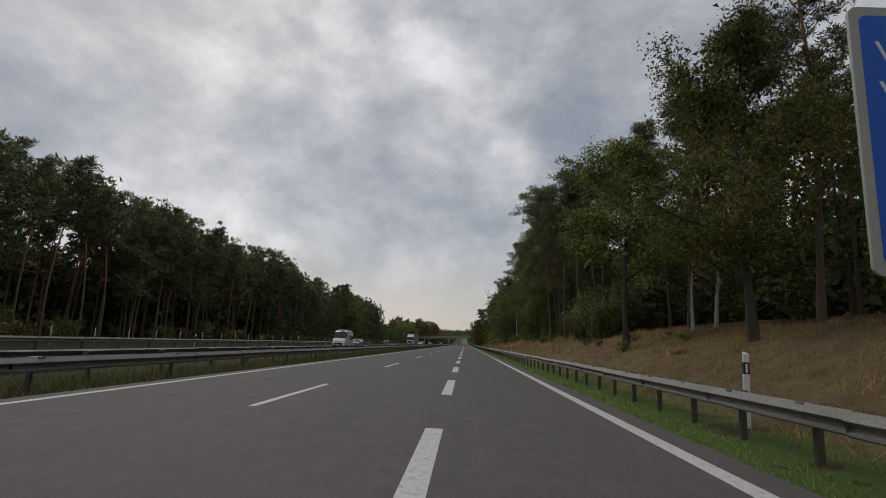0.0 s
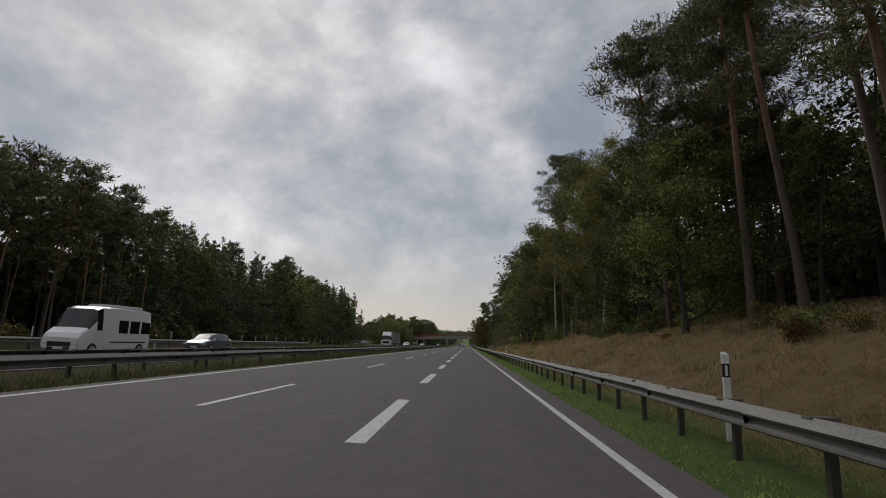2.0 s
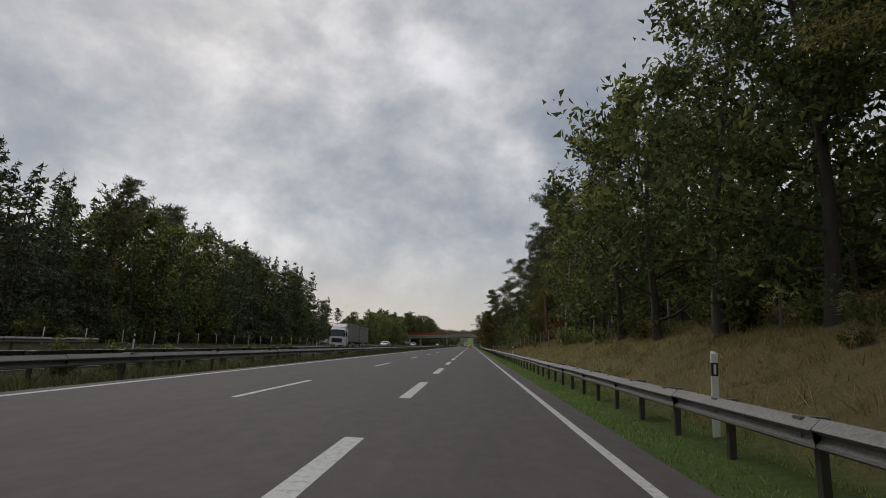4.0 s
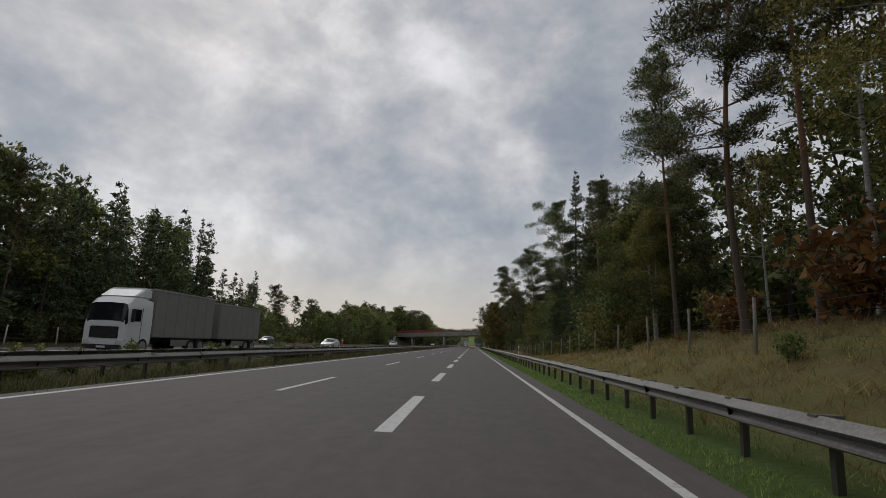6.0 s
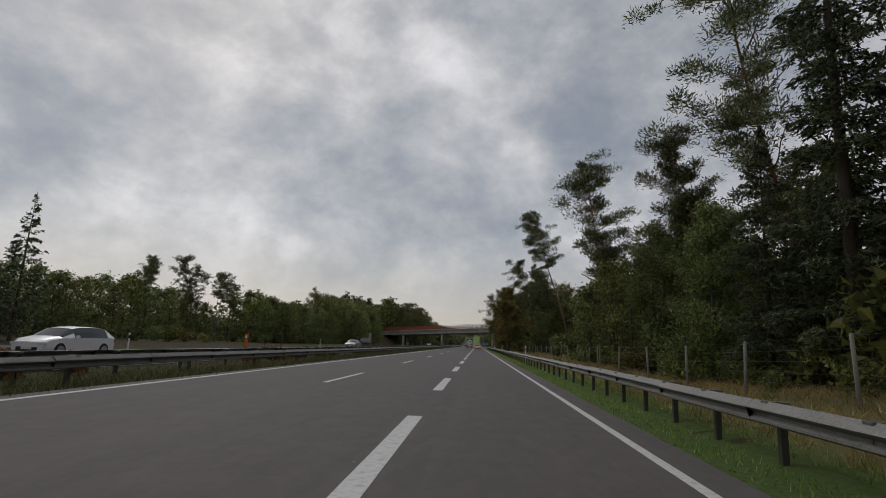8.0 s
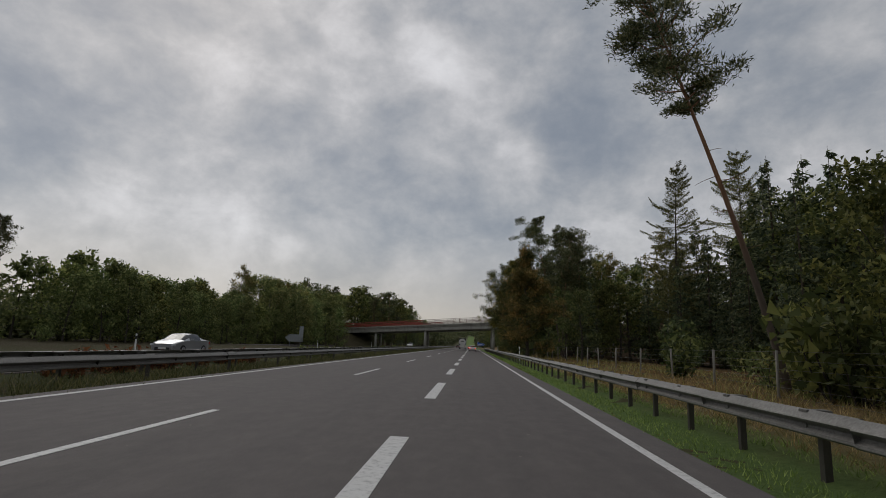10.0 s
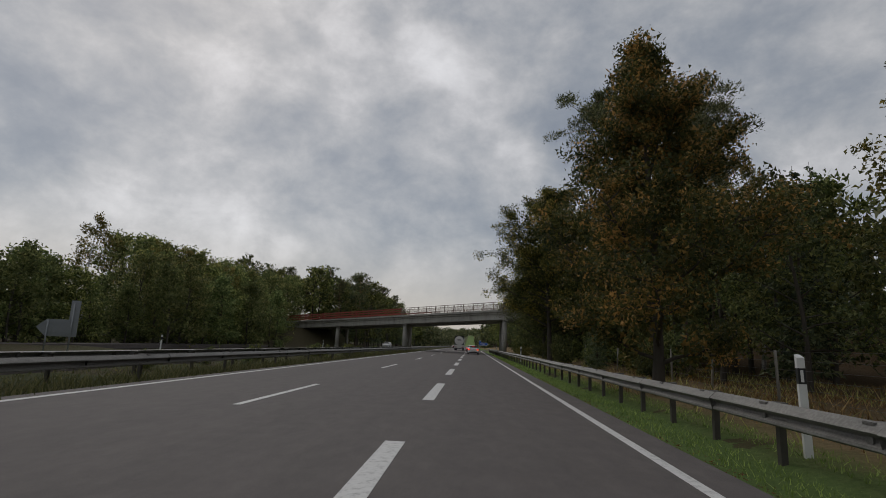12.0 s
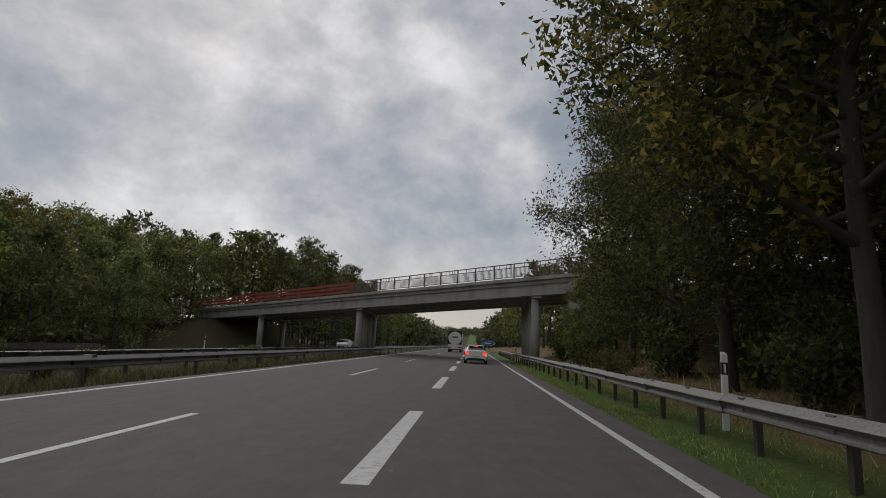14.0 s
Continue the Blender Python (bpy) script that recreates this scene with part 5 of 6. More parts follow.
grass("median_grass", 42000, -13.2, -8.0, 4, 420, 0.17, 0.025, "shade_grass", "dull green grass of the central reservation", 6, lambda x, y: 0.3 + 0.7 * ease(8.0, 8.6, -x))
grass("barrier_grass", 40000, -10.6, -8.9, 4, 420, 0.36, 0.016, "shade_grass", "taller dull grass under the central barrier", 8)
grass("leaf_litter", 9000, 4.30, 5.1, 300, 410, 0.03, 0.035, "bracken", "orange-brown leaves blown along the verge", 12, lambda x, y: (1 - ease(4.5, 5.1, x)) * 0.7, 1.5)
grass("fallen_leaves", 9000, 4.28, 4.62, 0, 400, 0.03, 0.035, "rust_leaves", "brown fallen leaves along the pavement edge", 7, patchy(0.2, 0.3, 0.6), 1.5)

# ---------------------------------------------------------------- fences, marker posts
def fence(x, y0, y1, step, tall, label, wires, group, wood_="post_wood"):
    f = thing("fence", pose(x, y0, 0), label, "fence", group)
    bm = bmesh.new()
    cylinder(bm, pose(0, 0, tall / 2 - 0.2), 0.055, tall + 0.4, 10, 0.05)
    me = bpy.data.meshes.new("post")
    bm.to_mesh(me)
    bm.free()
    me.materials.append(M[wood_])
    spots = []
    k = 0
    while y0 + k * step < y1:
        y = y0 + k * step
        dx = 0.15 * math.sin(k * 1.3)
        z = ground_z(x + dx, y)
        child("post", me, f, pose(dx, k * step, z, 2.0 * math.sin(k * 2.7), 2.2 * math.sin(k * 1.9), 0))
        spots.append(Vector((dx, k * step, z)))
        k += 1
    for n in range(wires):
        v, q = [], []
        up_ = Vector((0, 0, 0.15 + (tall - 0.2) * n / max(1, wires - 1)))
        tube(v, q, [p + up_ for p in spots], [0.006] * len(spots), 3)
        child("wire", mesh_of("wire", v, q, M["wire"]), f)


fence(11.4, 108.7, 158, 5.0, 1.75, "grey wooden game fence with thin wires along the bank", 6, "game fences")
fence(10.2, 160.53, 262, 5.37, 1.75, "grey wooden game fence with thin wires along the bank", 6, "game fences")
fence(12.2, 265.94, 400, 5.37, 1.75, "grey wooden game fence with thin wires by the clearing", 6, "game fences")
fence(-33.0, 19.45, 250, 4.95, 1.45, "pale wooden post fence in front of the pine wood", 5, "game fences", "pale_wood")


def marker_post(x, y, turn=0):
    m = thing("marker_post", pose(x, y, ground_z(x, y) + 0.3, 0, 1.5 * math.sin(y), turn), "white plastic road marker post with a black band", "marker post", "road marker posts")
    v, f = extrude_profile(((-0.06, -0.03), (0.06, -0.03), (0.045, 0.05), (0.0, 0.065), (-0.045, 0.05)), 0, 1)
    for name, z0, z1, mat, label in (("body", -0.6, 0.78, "white_plastic", ""), ("band", 0.78, 1.02, "black_plastic", "black band"), ("cap", 1.02, 1.18, "white_plastic", "slanted white top")):
        vs = [(a, b * 1.0, z0 + (z1 - z0) * yy + (0.05 * (b + 0.03) / 0.09 if name == "cap" and yy else 0)) for a, yy, b in v]
        child(name, mesh_of(name, vs, f, M[mat]), m, None, label)
    bm = bmesh.new()
    box(bm, -0.022, 0.022, -0.036, -0.031, 0.81, 0.99)
    part("reflector", bm, M["white_plastic"], m, "pale reflector")
    return m


first_marker = marker_post(6.25, 14.0)
for x, y, turn in ((6.2, 68.0, 0), (6.2, 122.0, 0), (6.2, 169.5, 0), (6.2, 221.0, 0), (6.2, 273.0, 0), (6.2, 324.5, 0), (6.2, 371.5, 0), (6.2, 424.0, 0), (-26.6, 55, 180), (-26.6, 105, 180), (-26.6, 155, 180), (-26.6, 208, 180), (-26.6, 258, 180), (-26.6, 310, 180), (-26.6, 362, 180), (-26.6, 414, 180)):
    copy_thing(first_marker, pose(x, y, ground_z(x, y) + (0.3 if x > 0 else 0.05), 0, 1.5 * math.sin(y), turn))

# ---------------------------------------------------------------- signs
def post_round(parent, x, y, z0, z1, r=0.05):
    bm = bmesh.new()
    cylinder(bm, pose(x, y, (z0 + z1) / 2), r, z1 - z0, 12)
    return part("post", bm, M["sign_back"], parent)


def rounded_panel(bm, x0, x1, z0, z1, y0, y1, r=0.12, slot=0):
    pts = []
    for cx, cz, a0 in ((x1 - r, z1 - r, 0), (x0 + r, z1 - r, 90), (x0 + r, z0 + r, 180), (x1 - r, z0 + r, 270)):
        pts += [(cx + r * math.cos(radians(a0 + k * 22.5)), cz + r * math.sin(radians(a0 + k * 22.5))) for k in range(5)]
    a = [bm.verts.new((x, y0, z)) for x, z in pts]
    b = [bm.verts.new((x, y1, z)) for x, z in pts]
    n = len(pts)
    made = [bm.faces.new(list(reversed(b))), bm.faces.new(a)]
    made += [bm.faces.new((a[(i + 1) % n], a[i], b[i], b[(i + 1) % n])) for i in range(n)]
    for f in made:
        f.material_index = slot
    bmesh.ops.recalc_face_normals(bm, faces=made)


def lettering(text, size, m, parent, mat):
    c = bpy.data.curves.new("lettering", "FONT")
    c.body, c.size, c.extrude = text, size, 0.004
    c.materials.append(mat)
    ob = new("lettering", c)
    ob.parent, ob.matrix_basis = parent, m
    return ob


SIGN_X, SIGN_Y = 6.6, 10.8


def direction_sign():
    s = thing("direction_sign", pose(SIGN_X, SIGN_Y, ground_z(SIGN_X, SIGN_Y), 0, 0, 2), "large blue motorway direction sign with a pale grey border", "road sign")
    z0 = 2.72
    bm = bmesh.new()
    rounded_panel(bm, 0, 4.2, z0, z0 + 4.5, -0.02, 0.04, 0.15)
    part("border", bm, M["sign_grey_border"], s, "pale grey border panel")
    bm = bmesh.new()
    rounded_panel(bm, 0.16, 4.04, z0 + 0.16, z0 + 4.34, -0.028, -0.02, 0.12)
    part("panel", bm, M["sign_blue"], s, "blue reflective face")
    for k, z in enumerate((z0 + 3.45, z0 + 2.75)):
        lettering("V", 0.62, pose(0.38, -0.03, z, 90, 0, 0), s, M["sign_white"])
        bm = bmesh.new()
        box(bm, 0.92, 2.9 - 0.4 * k, -0.034, -0.028, z, z + 0.32)
        part("text_bar", bm, M["sign_white"], s)
    for x in (0.9, 3.3):
        post_round(s, x, 0.12, -0.4, z0 + 4.4, 0.08)


direction_sign()


def exit_arrow():
    s = thing("exit_sign", pose(3.6, 497, 0), "blue arrow-shaped motorway exit sign on two posts", "road sign")
    pts = [(0, 1.55), (2.6, 1.55), (3.3, 2.05), (2.6, 2.55), (0.62, 2.55), (0.62, 3.2), (0, 3.2)]
    for name, grow, y0, y1, mat, label in (("border", 0.0, 0.0, 0.05, "sign_white", "white edge"), ("panel", 0.09, -0.012, 0.0, "sign_blue", "blue face")):
        cx, cz = 1.2, 2.2
        q = [(cx + (x - cx) * (1 - grow * 0.8), cz + (z - cz) * (1 - grow * 1.2)) for x, z in pts]
        v, f = extrude_profile(q, y0, y1)
        child(name, mesh_of(name, v, f, M[mat]), s, None, label)
    bm = bmesh.new()
    box(bm, 0.45, 2.2, -0.02, -0.012, 1.95, 2.2)
    part("text_bar", bm, M["sign_white"], s)
    for x in (0.3, 2.1):
        post_round(s, x, 0.1, -0.3, 2.4, 0.05)


exit_arrow()


def sign_from_behind():
    s = thing("road_sign", pose(-28.6, 350.4, -0.2), "arrow-shaped road sign seen from its grey metal back", "road sign")
    v, f = extrude_profile(((0, 1.65), (0.75, 1.05), (2.95, 1.05), (2.95, 3.5), (2.3, 3.5), (2.3, 2.2), (0.75, 2.2)), 0, 0.05)
    child("panel", mesh_of("panel", v, f, M["sign_back"]), s)
    for z in (1.3, 1.95):
        bm = bmesh.new()
        box(bm, 0.6, 2.9, -0.05, 0.0, z, z + 0.06)
        part("brace", bm, M["sign_back"], s)
    for x in (0.9, 2.6):
        post_round(s, x, -0.08, -0.4, 3.3 if x > 2 else 2.1, 0.05)


sign_from_behind()


def small_board():
    s = thing("notice_board", pose(-41.0, 246.0, -0.6), "tall grey notice board at the slip road", "road sign")
    bm = bmesh.new()
    rounded_panel(bm, 0, 0.95, 1.0, 3.0, 0, 0.05, 0.08)
    part("panel", bm, M["sign_back"], s)
    for x in (0.15, 0.8):
        post_round(s, x, 0.08, -0.3, 2.9, 0.04)


small_board()


def call_box():
    s = thing("emergency_telephone", pose(-27.2, 281.0, -0.1), "orange roadside emergency telephone pillar", "telephone")
    orange = material("orange_paint", plain((0.55, 0.14, 0.02), 0.5))
    bm = bmesh.new()
    box(bm, -0.2, 0.2, -0.14, 0.14, 0.0, 1.75, 0.05)
    part("body", bm, orange, s)
    bm = bmesh.new()
    box(bm, -0.15, 0.15, -0.16, -0.14, 1.15, 1.5, 0.01)
    part("panel", bm, M["sign_white"], s, "pale front panel")


call_box()

# ---------------------------------------------------------------- vehicles
def car_paint(name, color, metal=0.1):
    return material(name, plain(color, 0.28, metal, 0.06, 2.0, Coat_Weight=0.6, Coat_Roughness=0.1))


def glass_build(nt):
    return surface(nt, (0.012, 0.014, 0.016), 0.06, 0.0, spec=0.6)


GLASS = material("vehicle_glass", glass_build)
TYRE = material("tyre_rubber", plain((0.022, 0.022, 0.022), 0.85))
RIM = material("alloy_rim", plain((0.42, 0.43, 0.44), 0.35, 0.8))
TAIL = material("tail_lens", plain((0.33, 0.012, 0.010), 0.25))
BRAKE = material("brake_light", glow((1.0, 0.05, 0.03), 1.5))
BLINK = material("indicator_light", glow((1.0, 0.30, 0.04), 1.3))
HEAD = material("head_lamp", plain((0.62, 0.64, 0.66), 0.12))
TRIM = material("dark_trim", plain((0.025, 0.025, 0.026), 0.55))
PLATE = material("number_plate", plain((0.66, 0.66, 0.62), 0.5))
WHITE = car_paint("white_car_paint", (0.80, 0.80, 0.80))
SILVER = car_paint("silver_car_paint", (0.36, 0.37, 0.385), 0.5)
RED = car_paint("red_car_paint", (0.30, 0.02, 0.018))
DARK = car_paint("dark_red_car_paint", (0.06, 0.012, 0.012))
GREYBLUE = car_paint("grey_car_paint", (0.13, 0.16, 0.18), 0.4)


def wheel(parent, x, y, radius, width):
    out = 1 if x > 0 else -1
    bm = bmesh.new()
    cylinder(bm, pose(x, y, radius, 0, 90, 0), radius, width, 24)
    bmesh.ops.bevel(bm, geom=[e for e in bm.edges if len(e.link_faces) == 2 and any(len(f.verts) > 4 for f in e.link_faces)], offset=0.03, segments=2, affect="EDGES")
    tyre = part("wheel", bm, TYRE, parent)
    bm = bmesh.new()
    cylinder(bm, pose(x + out * (width / 2 - 0.01), y, radius, 0, 90, 0), radius * 0.64, 0.05, 20)
    for k in range(5):
        a = 72 * k
        m = pose(x + out * (width / 2 + 0.017), y, radius) @ pose(0, 0, 0, a, 0, 0)
        r = bmesh.ops.create_cube(bm, size=1, matrix=m @ Matrix.Translation((0, 0, radius * 0.33)) @ Matrix.Diagonal((0.02, 0.07, radius * 0.5, 1)))
    part("rim", bm, RIM, tyre)


def block_part(name, parent, mat, x0, x1, y0, y1, z0, z1, bevel=0.02, label=""):
    bm = bmesh.new()
    box(bm, x0, x1, y0, y1, z0, z1, bevel)
    return part(name, bm, mat, parent, label)


def car(name, label, m, paint_, stations, half, belt, windows, wheels, radius, brake=False, group="cars on the motorway"):
    """stations: y, underside, belt height, roof height, half width at belt, half width at roof; y runs from the tail to the nose."""
    c = thing(name, m, label, "car", group)
    rows = []
    for y, z0, zb, zr, wb, wr in stations:
        rows.append([(wb * 0.93, y, z0), (wb * 1.0, y, z0 + 0.10), (wb * 1.015, y, (z0 + zb) / 2), (wb, y, zb), ((wb + wr) / 2 + 0.02, y, (zb + zr) / 2), (wr, y, zr - 0.05 * (zr - zb)), (wr * 0.75, y, zr), (0, y, zr + 0.015)])
    n = len(rows[0])
    verts = [p for row in rows for p in row] + [(-x, y, z) for row in rows for x, y, z in row]
    off = len(rows) * n
    body, panes = [], {}
    for i in range(len(rows) - 1):
        for j in range(n - 1):
            a, b, d, e = i * n + j, (i + 1) * n + j, (i + 1) * n + j + 1, i * n + j + 1
            for s, face in ((0, (a, b, d, e)), (off, (e + off, d + off, b + off, a + off))):
                where = windows.get((i, j))
                if where:
                    panes.setdefault((where, s if where == "side_window" else 0), []).append(face)
                else:
                    body.append(face)
    for i, flip in ((0, False), (len(rows) - 1, True)):
        ring = [i * n + j for j in range(n)] + [off + i * n + j for j in range(n - 2, -1, -1)]
        body.append(tuple(ring if not flip else reversed(ring)))
    child("body", mesh_of("body", verts, body, paint_, smooth=True, sharp=24), c)
    for (where, _), faces in panes.items():
        used = sorted({k for f in faces for k in f})
        back = {k: q for q, k in enumerate(used)}
        child(where, mesh_of(where, [verts[k] for k in used], [tuple(back[k] for k in f) for f in faces], GLASS, smooth=True), c, None, "dark tinted glass")
    for y in wheels:
        for x in (-half + 0.06, half - 0.06):
            wheel(c, x, y, radius, 0.21)
    y_tail, y_nose = stations[0][0], stations[-1][0]
    zb = stations[1][2]
    for x in (-1, 1):
        a, b = sorted((x * half * 0.62, x * half * 0.97))
        block_part("tail_light", c, BRAKE if brake else TAIL, a, b, y_tail - 0.03, y_tail + 0.10, zb - 0.22, zb - 0.04, 0.02, "glowing red brake light" if brake else "red lens")
        block_part("head_light", c, HEAD, a, b, y_nose - 0.14, y_nose + 0.02, 0.56, 0.70, 0.03)
        a, b = sorted((x * (half + 0.0), x * (half + 0.17)))
        k = len(stations) - 4
        block_part("mirror", c, paint_, a, b, stations[k][0] - 0.15, stations[k][0] + 0.02, belt + 0.0, belt + 0.13, 0.03)
    block_part("rear_bumper", c, TRIM, -half * 0.8, half * 0.8, y_tail - 0.05, y_tail + 0.1, 0.27, 0.44, 0.04, "black lower bumper")
    block_part("front_grille", c, TRIM, -half * 0.6, half * 0.6, y_nose - 0.08, y_nose + 0.025, 0.26, 0.50, 0.03)
    block_part("number_plate", c, PLATE, -0.26, 0.26, y_tail - 0.065, y_tail - 0.05, 0.50, 0.61, 0.004)
    block_part("number_plate", c, PLATE, -0.26, 0.26, y_nose + 0.025, y_nose + 0.04, 0.36, 0.47, 0.004)
    return c


HATCH = ((0.0, 0.36, 0.88, 0.98, 0.80, 0.70), (0.10, 0.24, 0.93, 1.08, 0.84, 0.66), (0.55, 0.21, 0.95, 1.40, 0.87, 0.58), (1.1, 0.20, 0.94, 1.45, 0.875, 0.60), (2.0, 0.20, 0.93, 1.45, 0.875, 0.61), (2.55, 0.20, 0.92, 1.36, 0.875, 0.60), (3.2, 0.20, 0.90, 0.99, 0.87, 0.68), (3.75, 0.21, 0.80, 0.87, 0.84, 0.66), (4.05, 0.30, 0.62, 0.70, 0.74, 0.58))
GLAZED = {(1, 4): "rear_window", (1, 5): "rear_window", (1, 6): "rear_window"}
GLAZED |= {(i, j): "side_window" for i in (2, 3, 4) for j in (3, 4)}
GLAZED |= {(5, 5): "windscreen", (5, 6): "windscreen", (5, 4): "windscreen"}
WAGON = tuple((y * 1.17, a, b, c if y < 0.05 else c * (1.0 if y > 3 else 1.02), d * 1.04, e * 1.06) for y, a, b, c, d, e in HATCH)
SALOON = ((0.0, 0.36, 0.86, 0.92, 0.80, 0.66), (0.15, 0.24, 0.93, 0.99, 0.86, 0.66), (0.65, 0.21, 0.95, 1.05, 0.88, 0.64), (1.35, 0.20, 0.94, 1.38, 0.89, 0.58), (2.2, 0.20, 0.93, 1.42, 0.89, 0.60), (2.75, 0.20, 0.92, 1.33, 0.89, 0.60), (3.45, 0.20, 0.90, 0.98, 0.88, 0.68), (4.1, 0.21, 0.80, 0.86, 0.85, 0.66), (4.55, 0.30, 0.62, 0.70, 0.74, 0.58))
GLAZED_2 = {(2, 4): "rear_window", (2, 5): "rear_window", (2, 6): "rear_window"} | {(i, j): "side_window" for i in (3, 4) for j in (3, 4)} | {(5, 5): "windscreen", (5, 6): "windscreen", (5, 4): "windscreen"}
VAN = ((0.0, 0.45, 1.25, 2.50, 0.98, 0.90), (0.06, 0.35, 1.25, 2.62, 1.02, 0.90), (1.0, 0.32, 1.25, 2.68, 1.025, 0.92), (3.0, 0.32, 1.25, 2.70, 1.025, 0.92), (4.35, 0.32, 1.30, 2.64, 1.025, 0.92), (4.75, 0.32, 1.30, 2.48, 1.02, 0.90), (5.35, 0.32, 1.28, 1.48, 1.01, 0.92), (5.82, 0.32, 1.08, 1.20, 0.99, 0.88), (5.98, 0.40, 0.88, 0.96, 0.93, 0.82))
GLAZED_3 = {(1, 3): "side_window", (2, 3): "side_window", (4, 3): "side_window", (4, 4): "side_window", (4, 6): "skylight", (5, 4): "windscreen", (5, 5): "windscreen", (5, 6): "windscreen"}


def place(x, y, turned=False, z=0.0):
    return pose(x, y, z, 0, 0, 180 if turned else 0)


white = car("hatchback_car", "white hatchback car with glowing red brake lights", place(1.40, 402.3), WHITE, HATCH, 0.87, 0.93, GLAZED, (0.78, 3.32), 0.31, True)
block_part("high_brake_light", white, BRAKE, -0.16, 0.16, 0.40, 0.46, 1.33, 1.37, 0.008, "glowing red brake light")
block_part("indicator", white, BLINK, 0.70, 0.85, -0.035, 0.02, 0.62, 0.70, 0.01, "glowing amber indicator")
block_part("roof_spoiler", white, WHITE, -0.52, 0.52, 0.36, 0.62, 1.38, 1.42, 0.015)
car("saloon_car", "red car braking in the exit lane", place(0.9, 436.0), RED, SALOON, 0.89, 0.93, GLAZED_2, (0.9, 3.6), 0.32, True)
car("estate_car", "dark red estate car in the outer lane", place(-5.7, 535.0), DARK, WAGON, 0.91, 0.93, GLAZED, (0.9, 3.85), 0.33)
car("estate_car", "silver-grey estate car on the opposite carriageway", place(-19.6, 103.3, True), GREYBLUE, WAGON, 0.91, 0.93, GLAZED, (0.9, 3.85), 0.34)
car("saloon_car", "silver saloon car on the opposite carriageway", place(-19.2, 306.0, True), SILVER, SALOON, 0.89, 0.93, GLAZED_2, (0.9, 3.6), 0.32)
car("estate_car", "white estate car on the opposite carriageway", place(-19.6, 245.3, True), WHITE, WAGON, 0.91, 0.93, GLAZED, (0.9, 3.85), 0.34)
car("hatchback_car", "grey car waiting on the slip road", place(-38.3, 268.0, True, -0.03), GREYBLUE, HATCH, 0.87, 0.93, GLAZED, (0.78, 3.32), 0.31)
car("saloon_car", "silver car on the slip road", place(-38.0, 256.0, True, -0.03), SILVER, SALOON, 0.89, 0.93, GLAZED_2, (0.9, 3.6), 0.32)
car("hatchback_car", "white car far off on the opposite carriageway", place(-19.5, 447.0, True), WHITE, HATCH, 0.87, 0.93, GLAZED, (0.78, 3.32), 0.31)


def camper():
    c = car("camper_van", "white high-roof camper van with dark side windows", place(-19.1, 90.2, True), WHITE, VAN, 1.02, 1.25, GLAZED_3, (0.95, 4.95), 0.35)
    block_part("radiator_grille", c, TRIM, -0.62, 0.62, 5.90, 6.02, 0.50, 0.74, 0.02, "dark radiator grille")
    for x in (-1.05, 1.035):
        for y in (1.0, 2.05):
            block_part("window_pillar", c, WHITE, x, x + 0.015, y, y + 0.16, 1.25, 2.0, 0.003, "white pillar between the side windows")
    block_part("roof_box", c, WHITE, -0.75, 0.75, 0.6, 3.4, 2.66, 2.82, 0.06)
    for x in (-1.045, 1.035):
        block_part("side_stripe", c, TRIM, x, x + 0.01, 0.4, 3.6, 0.72, 0.80, 0.002, "dark side stripe")


camper()


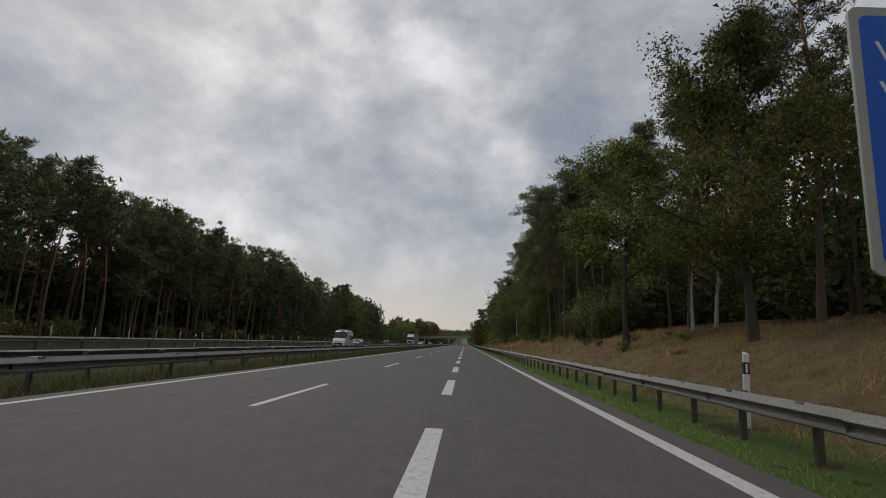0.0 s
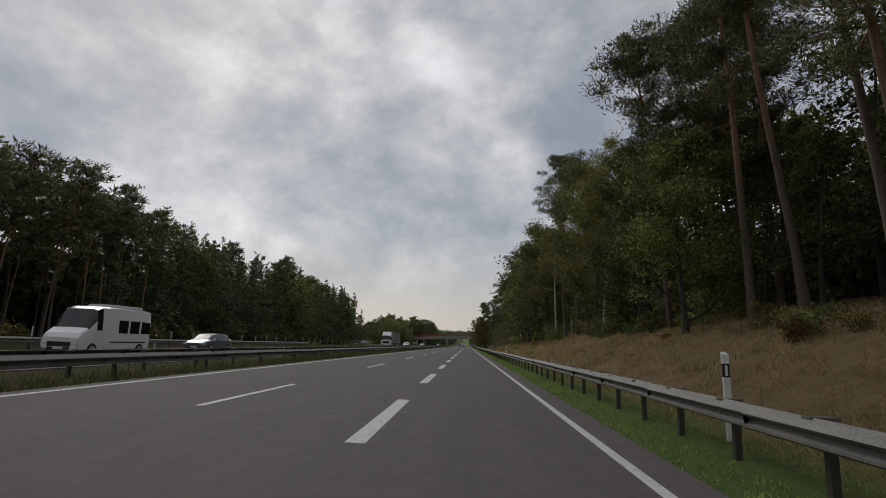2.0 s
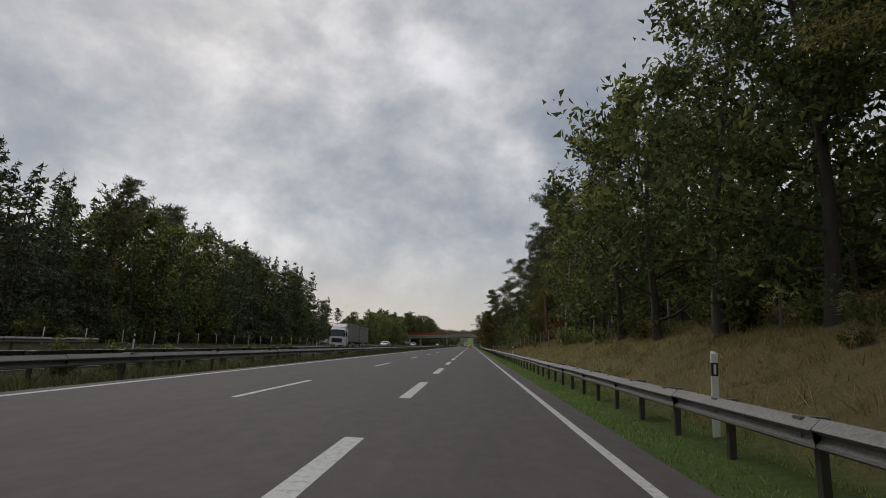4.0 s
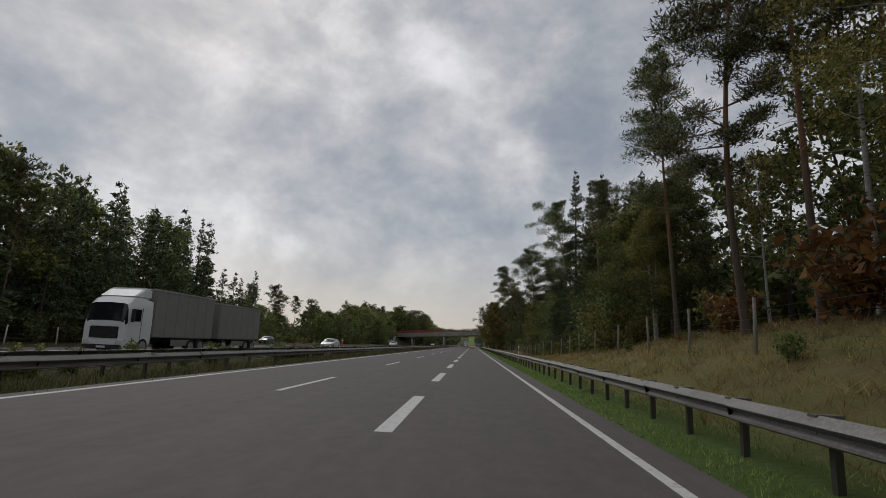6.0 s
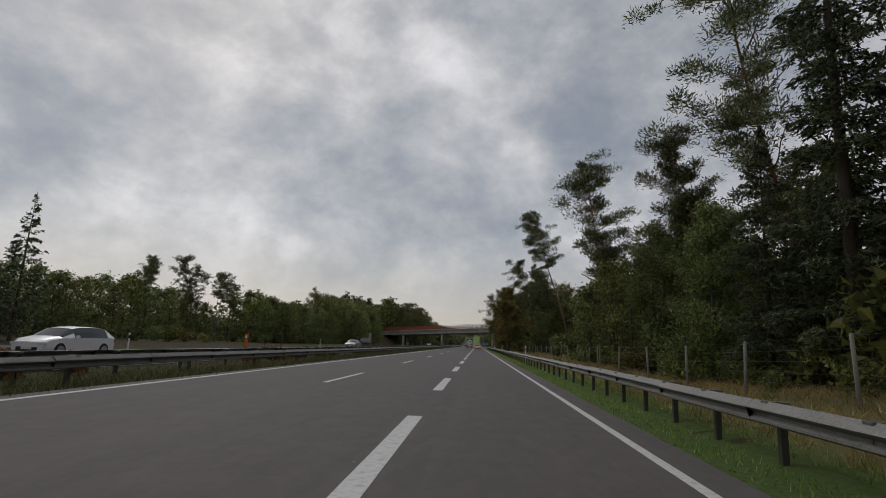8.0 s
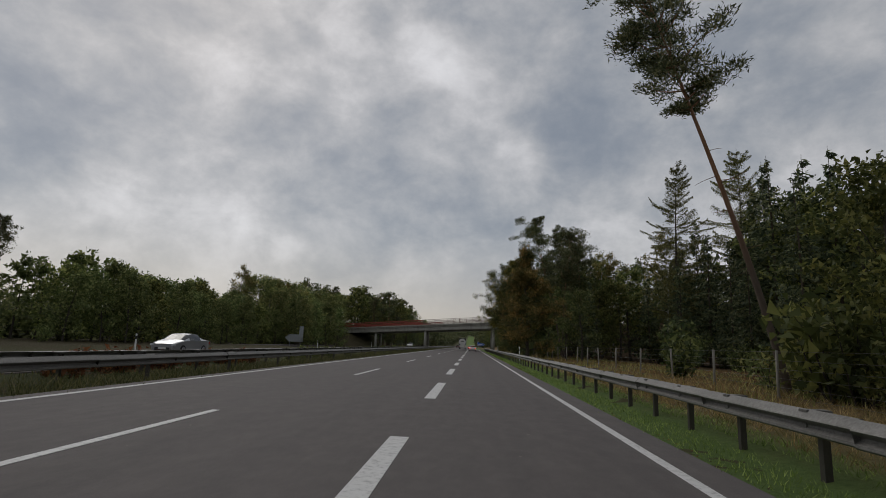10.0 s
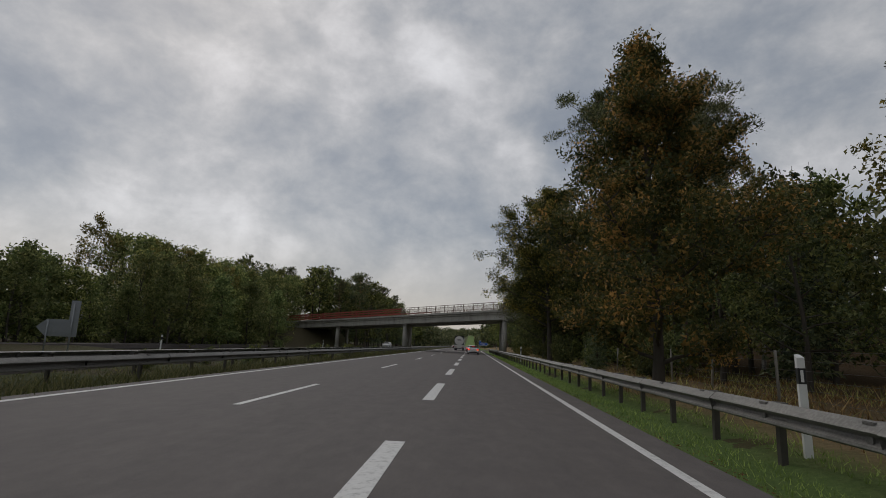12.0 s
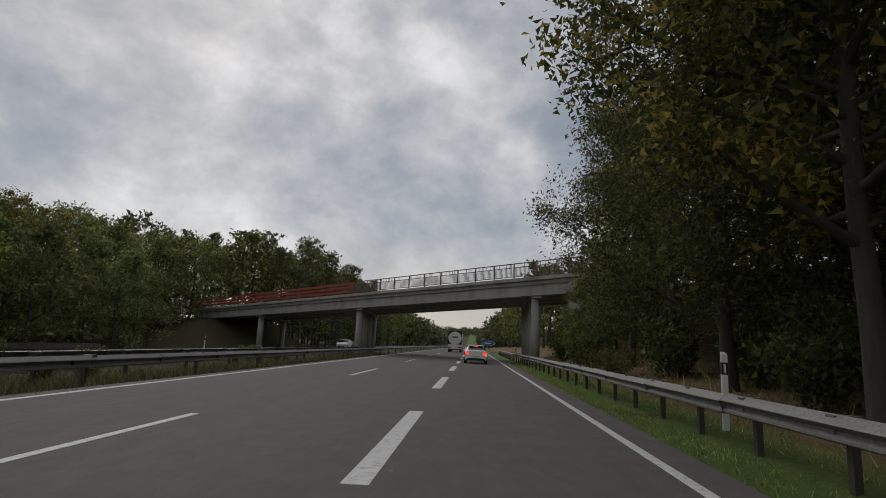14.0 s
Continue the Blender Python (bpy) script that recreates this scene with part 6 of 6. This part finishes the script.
def lorry():
    t = thing("lorry", place(-19.3, 212.5, True), "white cab lorry with a grey curtain-sided box and trailer", "lorry")
    tarp = material("grey_tarpaulin", plain((0.235, 0.225, 0.21), 0.75, 0.0, 0.18, 1.2))
    chassis = material("chassis_black", plain((0.03, 0.03, 0.032), 0.7))
    # trailer and box, tail at y = 0, nose towards +y
    for y0, y1, top in ((0.0, 7.7, 3.78), (8.7, 16.1, 4.0)):
        box_ = block_part("cargo_box", t, tarp, -1.25, 1.25, y0, y1, 1.05, top, 0.05, "grey tarpaulin box")
        block_part("roof_edge", box_, RIM, -1.27, 1.27, y0 - 0.02, y1 + 0.02, top - 0.10, top + 0.02, 0.02, "pale aluminium roof edge")
        for k in range(1, 6):
            y = y0 + (y1 - y0) * k / 6
            for x in (-1.262, 1.25):
                block_part("strap", box_, tarp, x, x + 0.012, y - 0.03, y + 0.03, 1.05, top - 0.1, 0.003)
        block_part("chassis", t, chassis, -0.5, 0.5, y0 + 0.2, y1 - 0.1, 0.75, 1.05, 0.02)
        for x in (-1.2, 1.17):
            block_part("side_guard", t, RIM, x, x + 0.03, y0 + 2.6, y0 + 5.2, 0.55, 0.95, 0.01)
    block_part("drawbar", t, chassis, -0.12, 0.12, 7.6, 8.9, 0.7, 0.85, 0.02)
    for y in (1.3, 2.6, 6.6, 10.2, 11.5, 16.9):
        for x in (-1.08, 1.08):
            wheel(t, x, y, 0.5, 0.32)
    cab = ((16.2, 0.55, 1.9, 3.25, 1.22, 1.15), (17.4, 0.45, 1.9, 3.42, 1.23, 1.14), (18.0, 0.42, 1.9, 3.30, 1.23, 1.12), (18.45, 0.40, 1.85, 2.95, 1.22, 1.08), (18.62, 0.38, 1.70, 1.92, 1.18, 1.08))
    rows = []
    for y, z0, zb, zr, wb, wr in cab:
        rows.append([(wb * 0.96, y, z0), (wb, y, z0 + 0.2), (wb, y, zb), ((wb + wr) / 2, y, (zb + zr) / 2 + 0.2), (wr, y, zr - 0.08), (wr * 0.8, y, zr), (0, y, zr + 0.03)])
    n, count = len(rows[0]), len(rows)
    verts = [p for r in rows for p in r] + [(-x, y, z) for r in rows for x, y, z in r]
    off, body, pane = n * count, [], []
    for i in range(count - 1):
        for j in range(n - 1):
            f = (i * n + j, (i + 1) * n + j, (i + 1) * n + j + 1, i * n + j + 1)
            (pane if i == 3 and j >= 2 else body).append(f)
            (pane if i == 3 and j >= 2 else body).append(tuple(off + k for k in reversed(f)))
    for i in (0, count - 1):
        ring = [i * n + j for j in range(n)] + [off + i * n + j for j in range(n - 2, -1, -1)]
        body.append(tuple(ring))
    cabin = child("cab", mesh_of("cab", verts, body, WHITE, smooth=False), t, None, "white cab")
    used = sorted({k for f in pane for k in f})
    back = {k: q for q, k in enumerate(used)}
    child("windscreen", mesh_of("windscreen", [verts[k] for k in used], [tuple(back[k] for k in f) for f in pane], GLASS), cabin, None, "dark windscreen")
    for x in (-1.245, 1.225):
        block_part("side_window", cabin, GLASS, x, x + 0.02, 17.35, 18.15, 1.95, 2.65, 0.004, "dark glass")
        block_part("door_gap", cabin, TRIM, x + 0.004, x + 0.018, 17.22, 17.25, 0.75, 2.75, 0.002)
    for x0, x1 in ((-1.48, -1.28), (1.28, 1.48)):
        block_part("mirror", cabin, TRIM, x0, x1, 18.2, 18.35, 1.9, 2.65, 0.03)
    block_part("grille", cabin, TRIM, -0.85, 0.85, 18.58, 18.66, 0.95, 1.62, 0.04, "black grille")
    block_part("bumper", cabin, TRIM, -1.15, 1.15, 18.5, 18.70, 0.34, 0.60, 0.05, "dark lower bumper")
    for x0, x1 in ((-1.12, -0.75), (0.75, 1.12)):
        block_part("head_light", cabin, HEAD, x0, x1, 18.58, 18.68, 0.64, 0.86, 0.03)
    bm = bmesh.new()
    box(bm, -1.1, 1.1, 16.3, 17.9, 3.3, 3.95, 0.10)
    for v in bm.verts:
        if v.co.y > 17 and v.co.z > 3.6:
            v.co.y -= 0.75
    part("roof_deflector", bm, WHITE, cabin)
    block_part("number_plate", cabin, PLATE, -0.26, 0.26, 18.70, 18.715, 0.42, 0.53, 0.004)
    return t


lorry()


def tanker():
    t = thing("tank_lorry", place(-2.2, 458.0), "white tank lorry in the middle lane", "lorry")
    cream = material("tank_white", plain((0.66, 0.65, 0.62), 0.35, 0.1, 0.12))
    bm = bmesh.new()
    cylinder(bm, pose(0, 5.6, 2.55, 90, 0, 0) @ Matrix.Diagonal((1.0, 0.98, 1, 1)), 1.22, 10.6, 40)
    for y, r in ((0.24, 1.05), (0.16, 0.75)):
        cylinder(bm, pose(0, y, 2.55, 90, 0, 0), r, 0.16, 40)
    part("tank", bm, cream, t, "white cylindrical tank")
    for y in (0.6, 3.5, 6.5, 9.5):
        bm = bmesh.new()
        cylinder(bm, pose(0, y, 2.55, 90, 0, 0), 1.25, 0.12, 40)
        part("band", bm, RIM, t)
    block_part("catwalk", t, TRIM, -0.5, 0.5, 0.3, 10.6, 3.77, 3.86, 0.02, "dark catwalk on the tank")
    for x in (-0.9, 0.84):
        block_part("catwalk_rail", t, TRIM, x, x + 0.06, 0.3, 10.6, 3.95, 4.0, 0.01)
        for y in (0.4, 3.6, 7.0, 10.4):
            block_part("rail_post", t, TRIM, x, x + 0.06, y, y + 0.06, 3.45, 3.96, 0.01)
    block_part("rear_surround", t, TRIM, -1.25, 1.25, 0.34, 0.44, 1.4, 3.86, 0.25, "dark frame round the tank")
    block_part("logo_bar", t, TRIM, -0.5, 0.5, 0.06, 0.078, 2.62, 2.86, 0.004, "dark lettering shape")
    block_part("rear_frame", t, cream, -1.24, 1.24, 0.0, 0.4, 0.62, 1.42, 0.04, "pale rear panel")
    for x0, x1 in ((-1.15, -0.62), (0.62, 1.15)):
        block_part("tail_light", t, TAIL, x0, x1, -0.03, 0.02, 0.78, 0.95, 0.01)
    block_part("underrun_bar", t, TRIM, -1.2, 1.2, 0.02, 0.16, 0.42, 0.58, 0.02)
    block_part("chassis", t, TRIM, -0.5, 0.5, 0.3, 13.2, 0.8, 1.4, 0.02)
    block_part("cab", t, WHITE, -1.23, 1.23, 11.4, 13.4, 0.55, 3.7, 0.12)
    for y in (1.5, 2.8, 4.1, 9.6, 12.6):
        for x in (-1.05, 1.05):
            wheel(t, x, y, 0.5, 0.34)
    block_part("number_plate", t, PLATE, -0.26, 0.26, -0.012, 0.0, 1.08, 1.19, 0.003)


tanker()
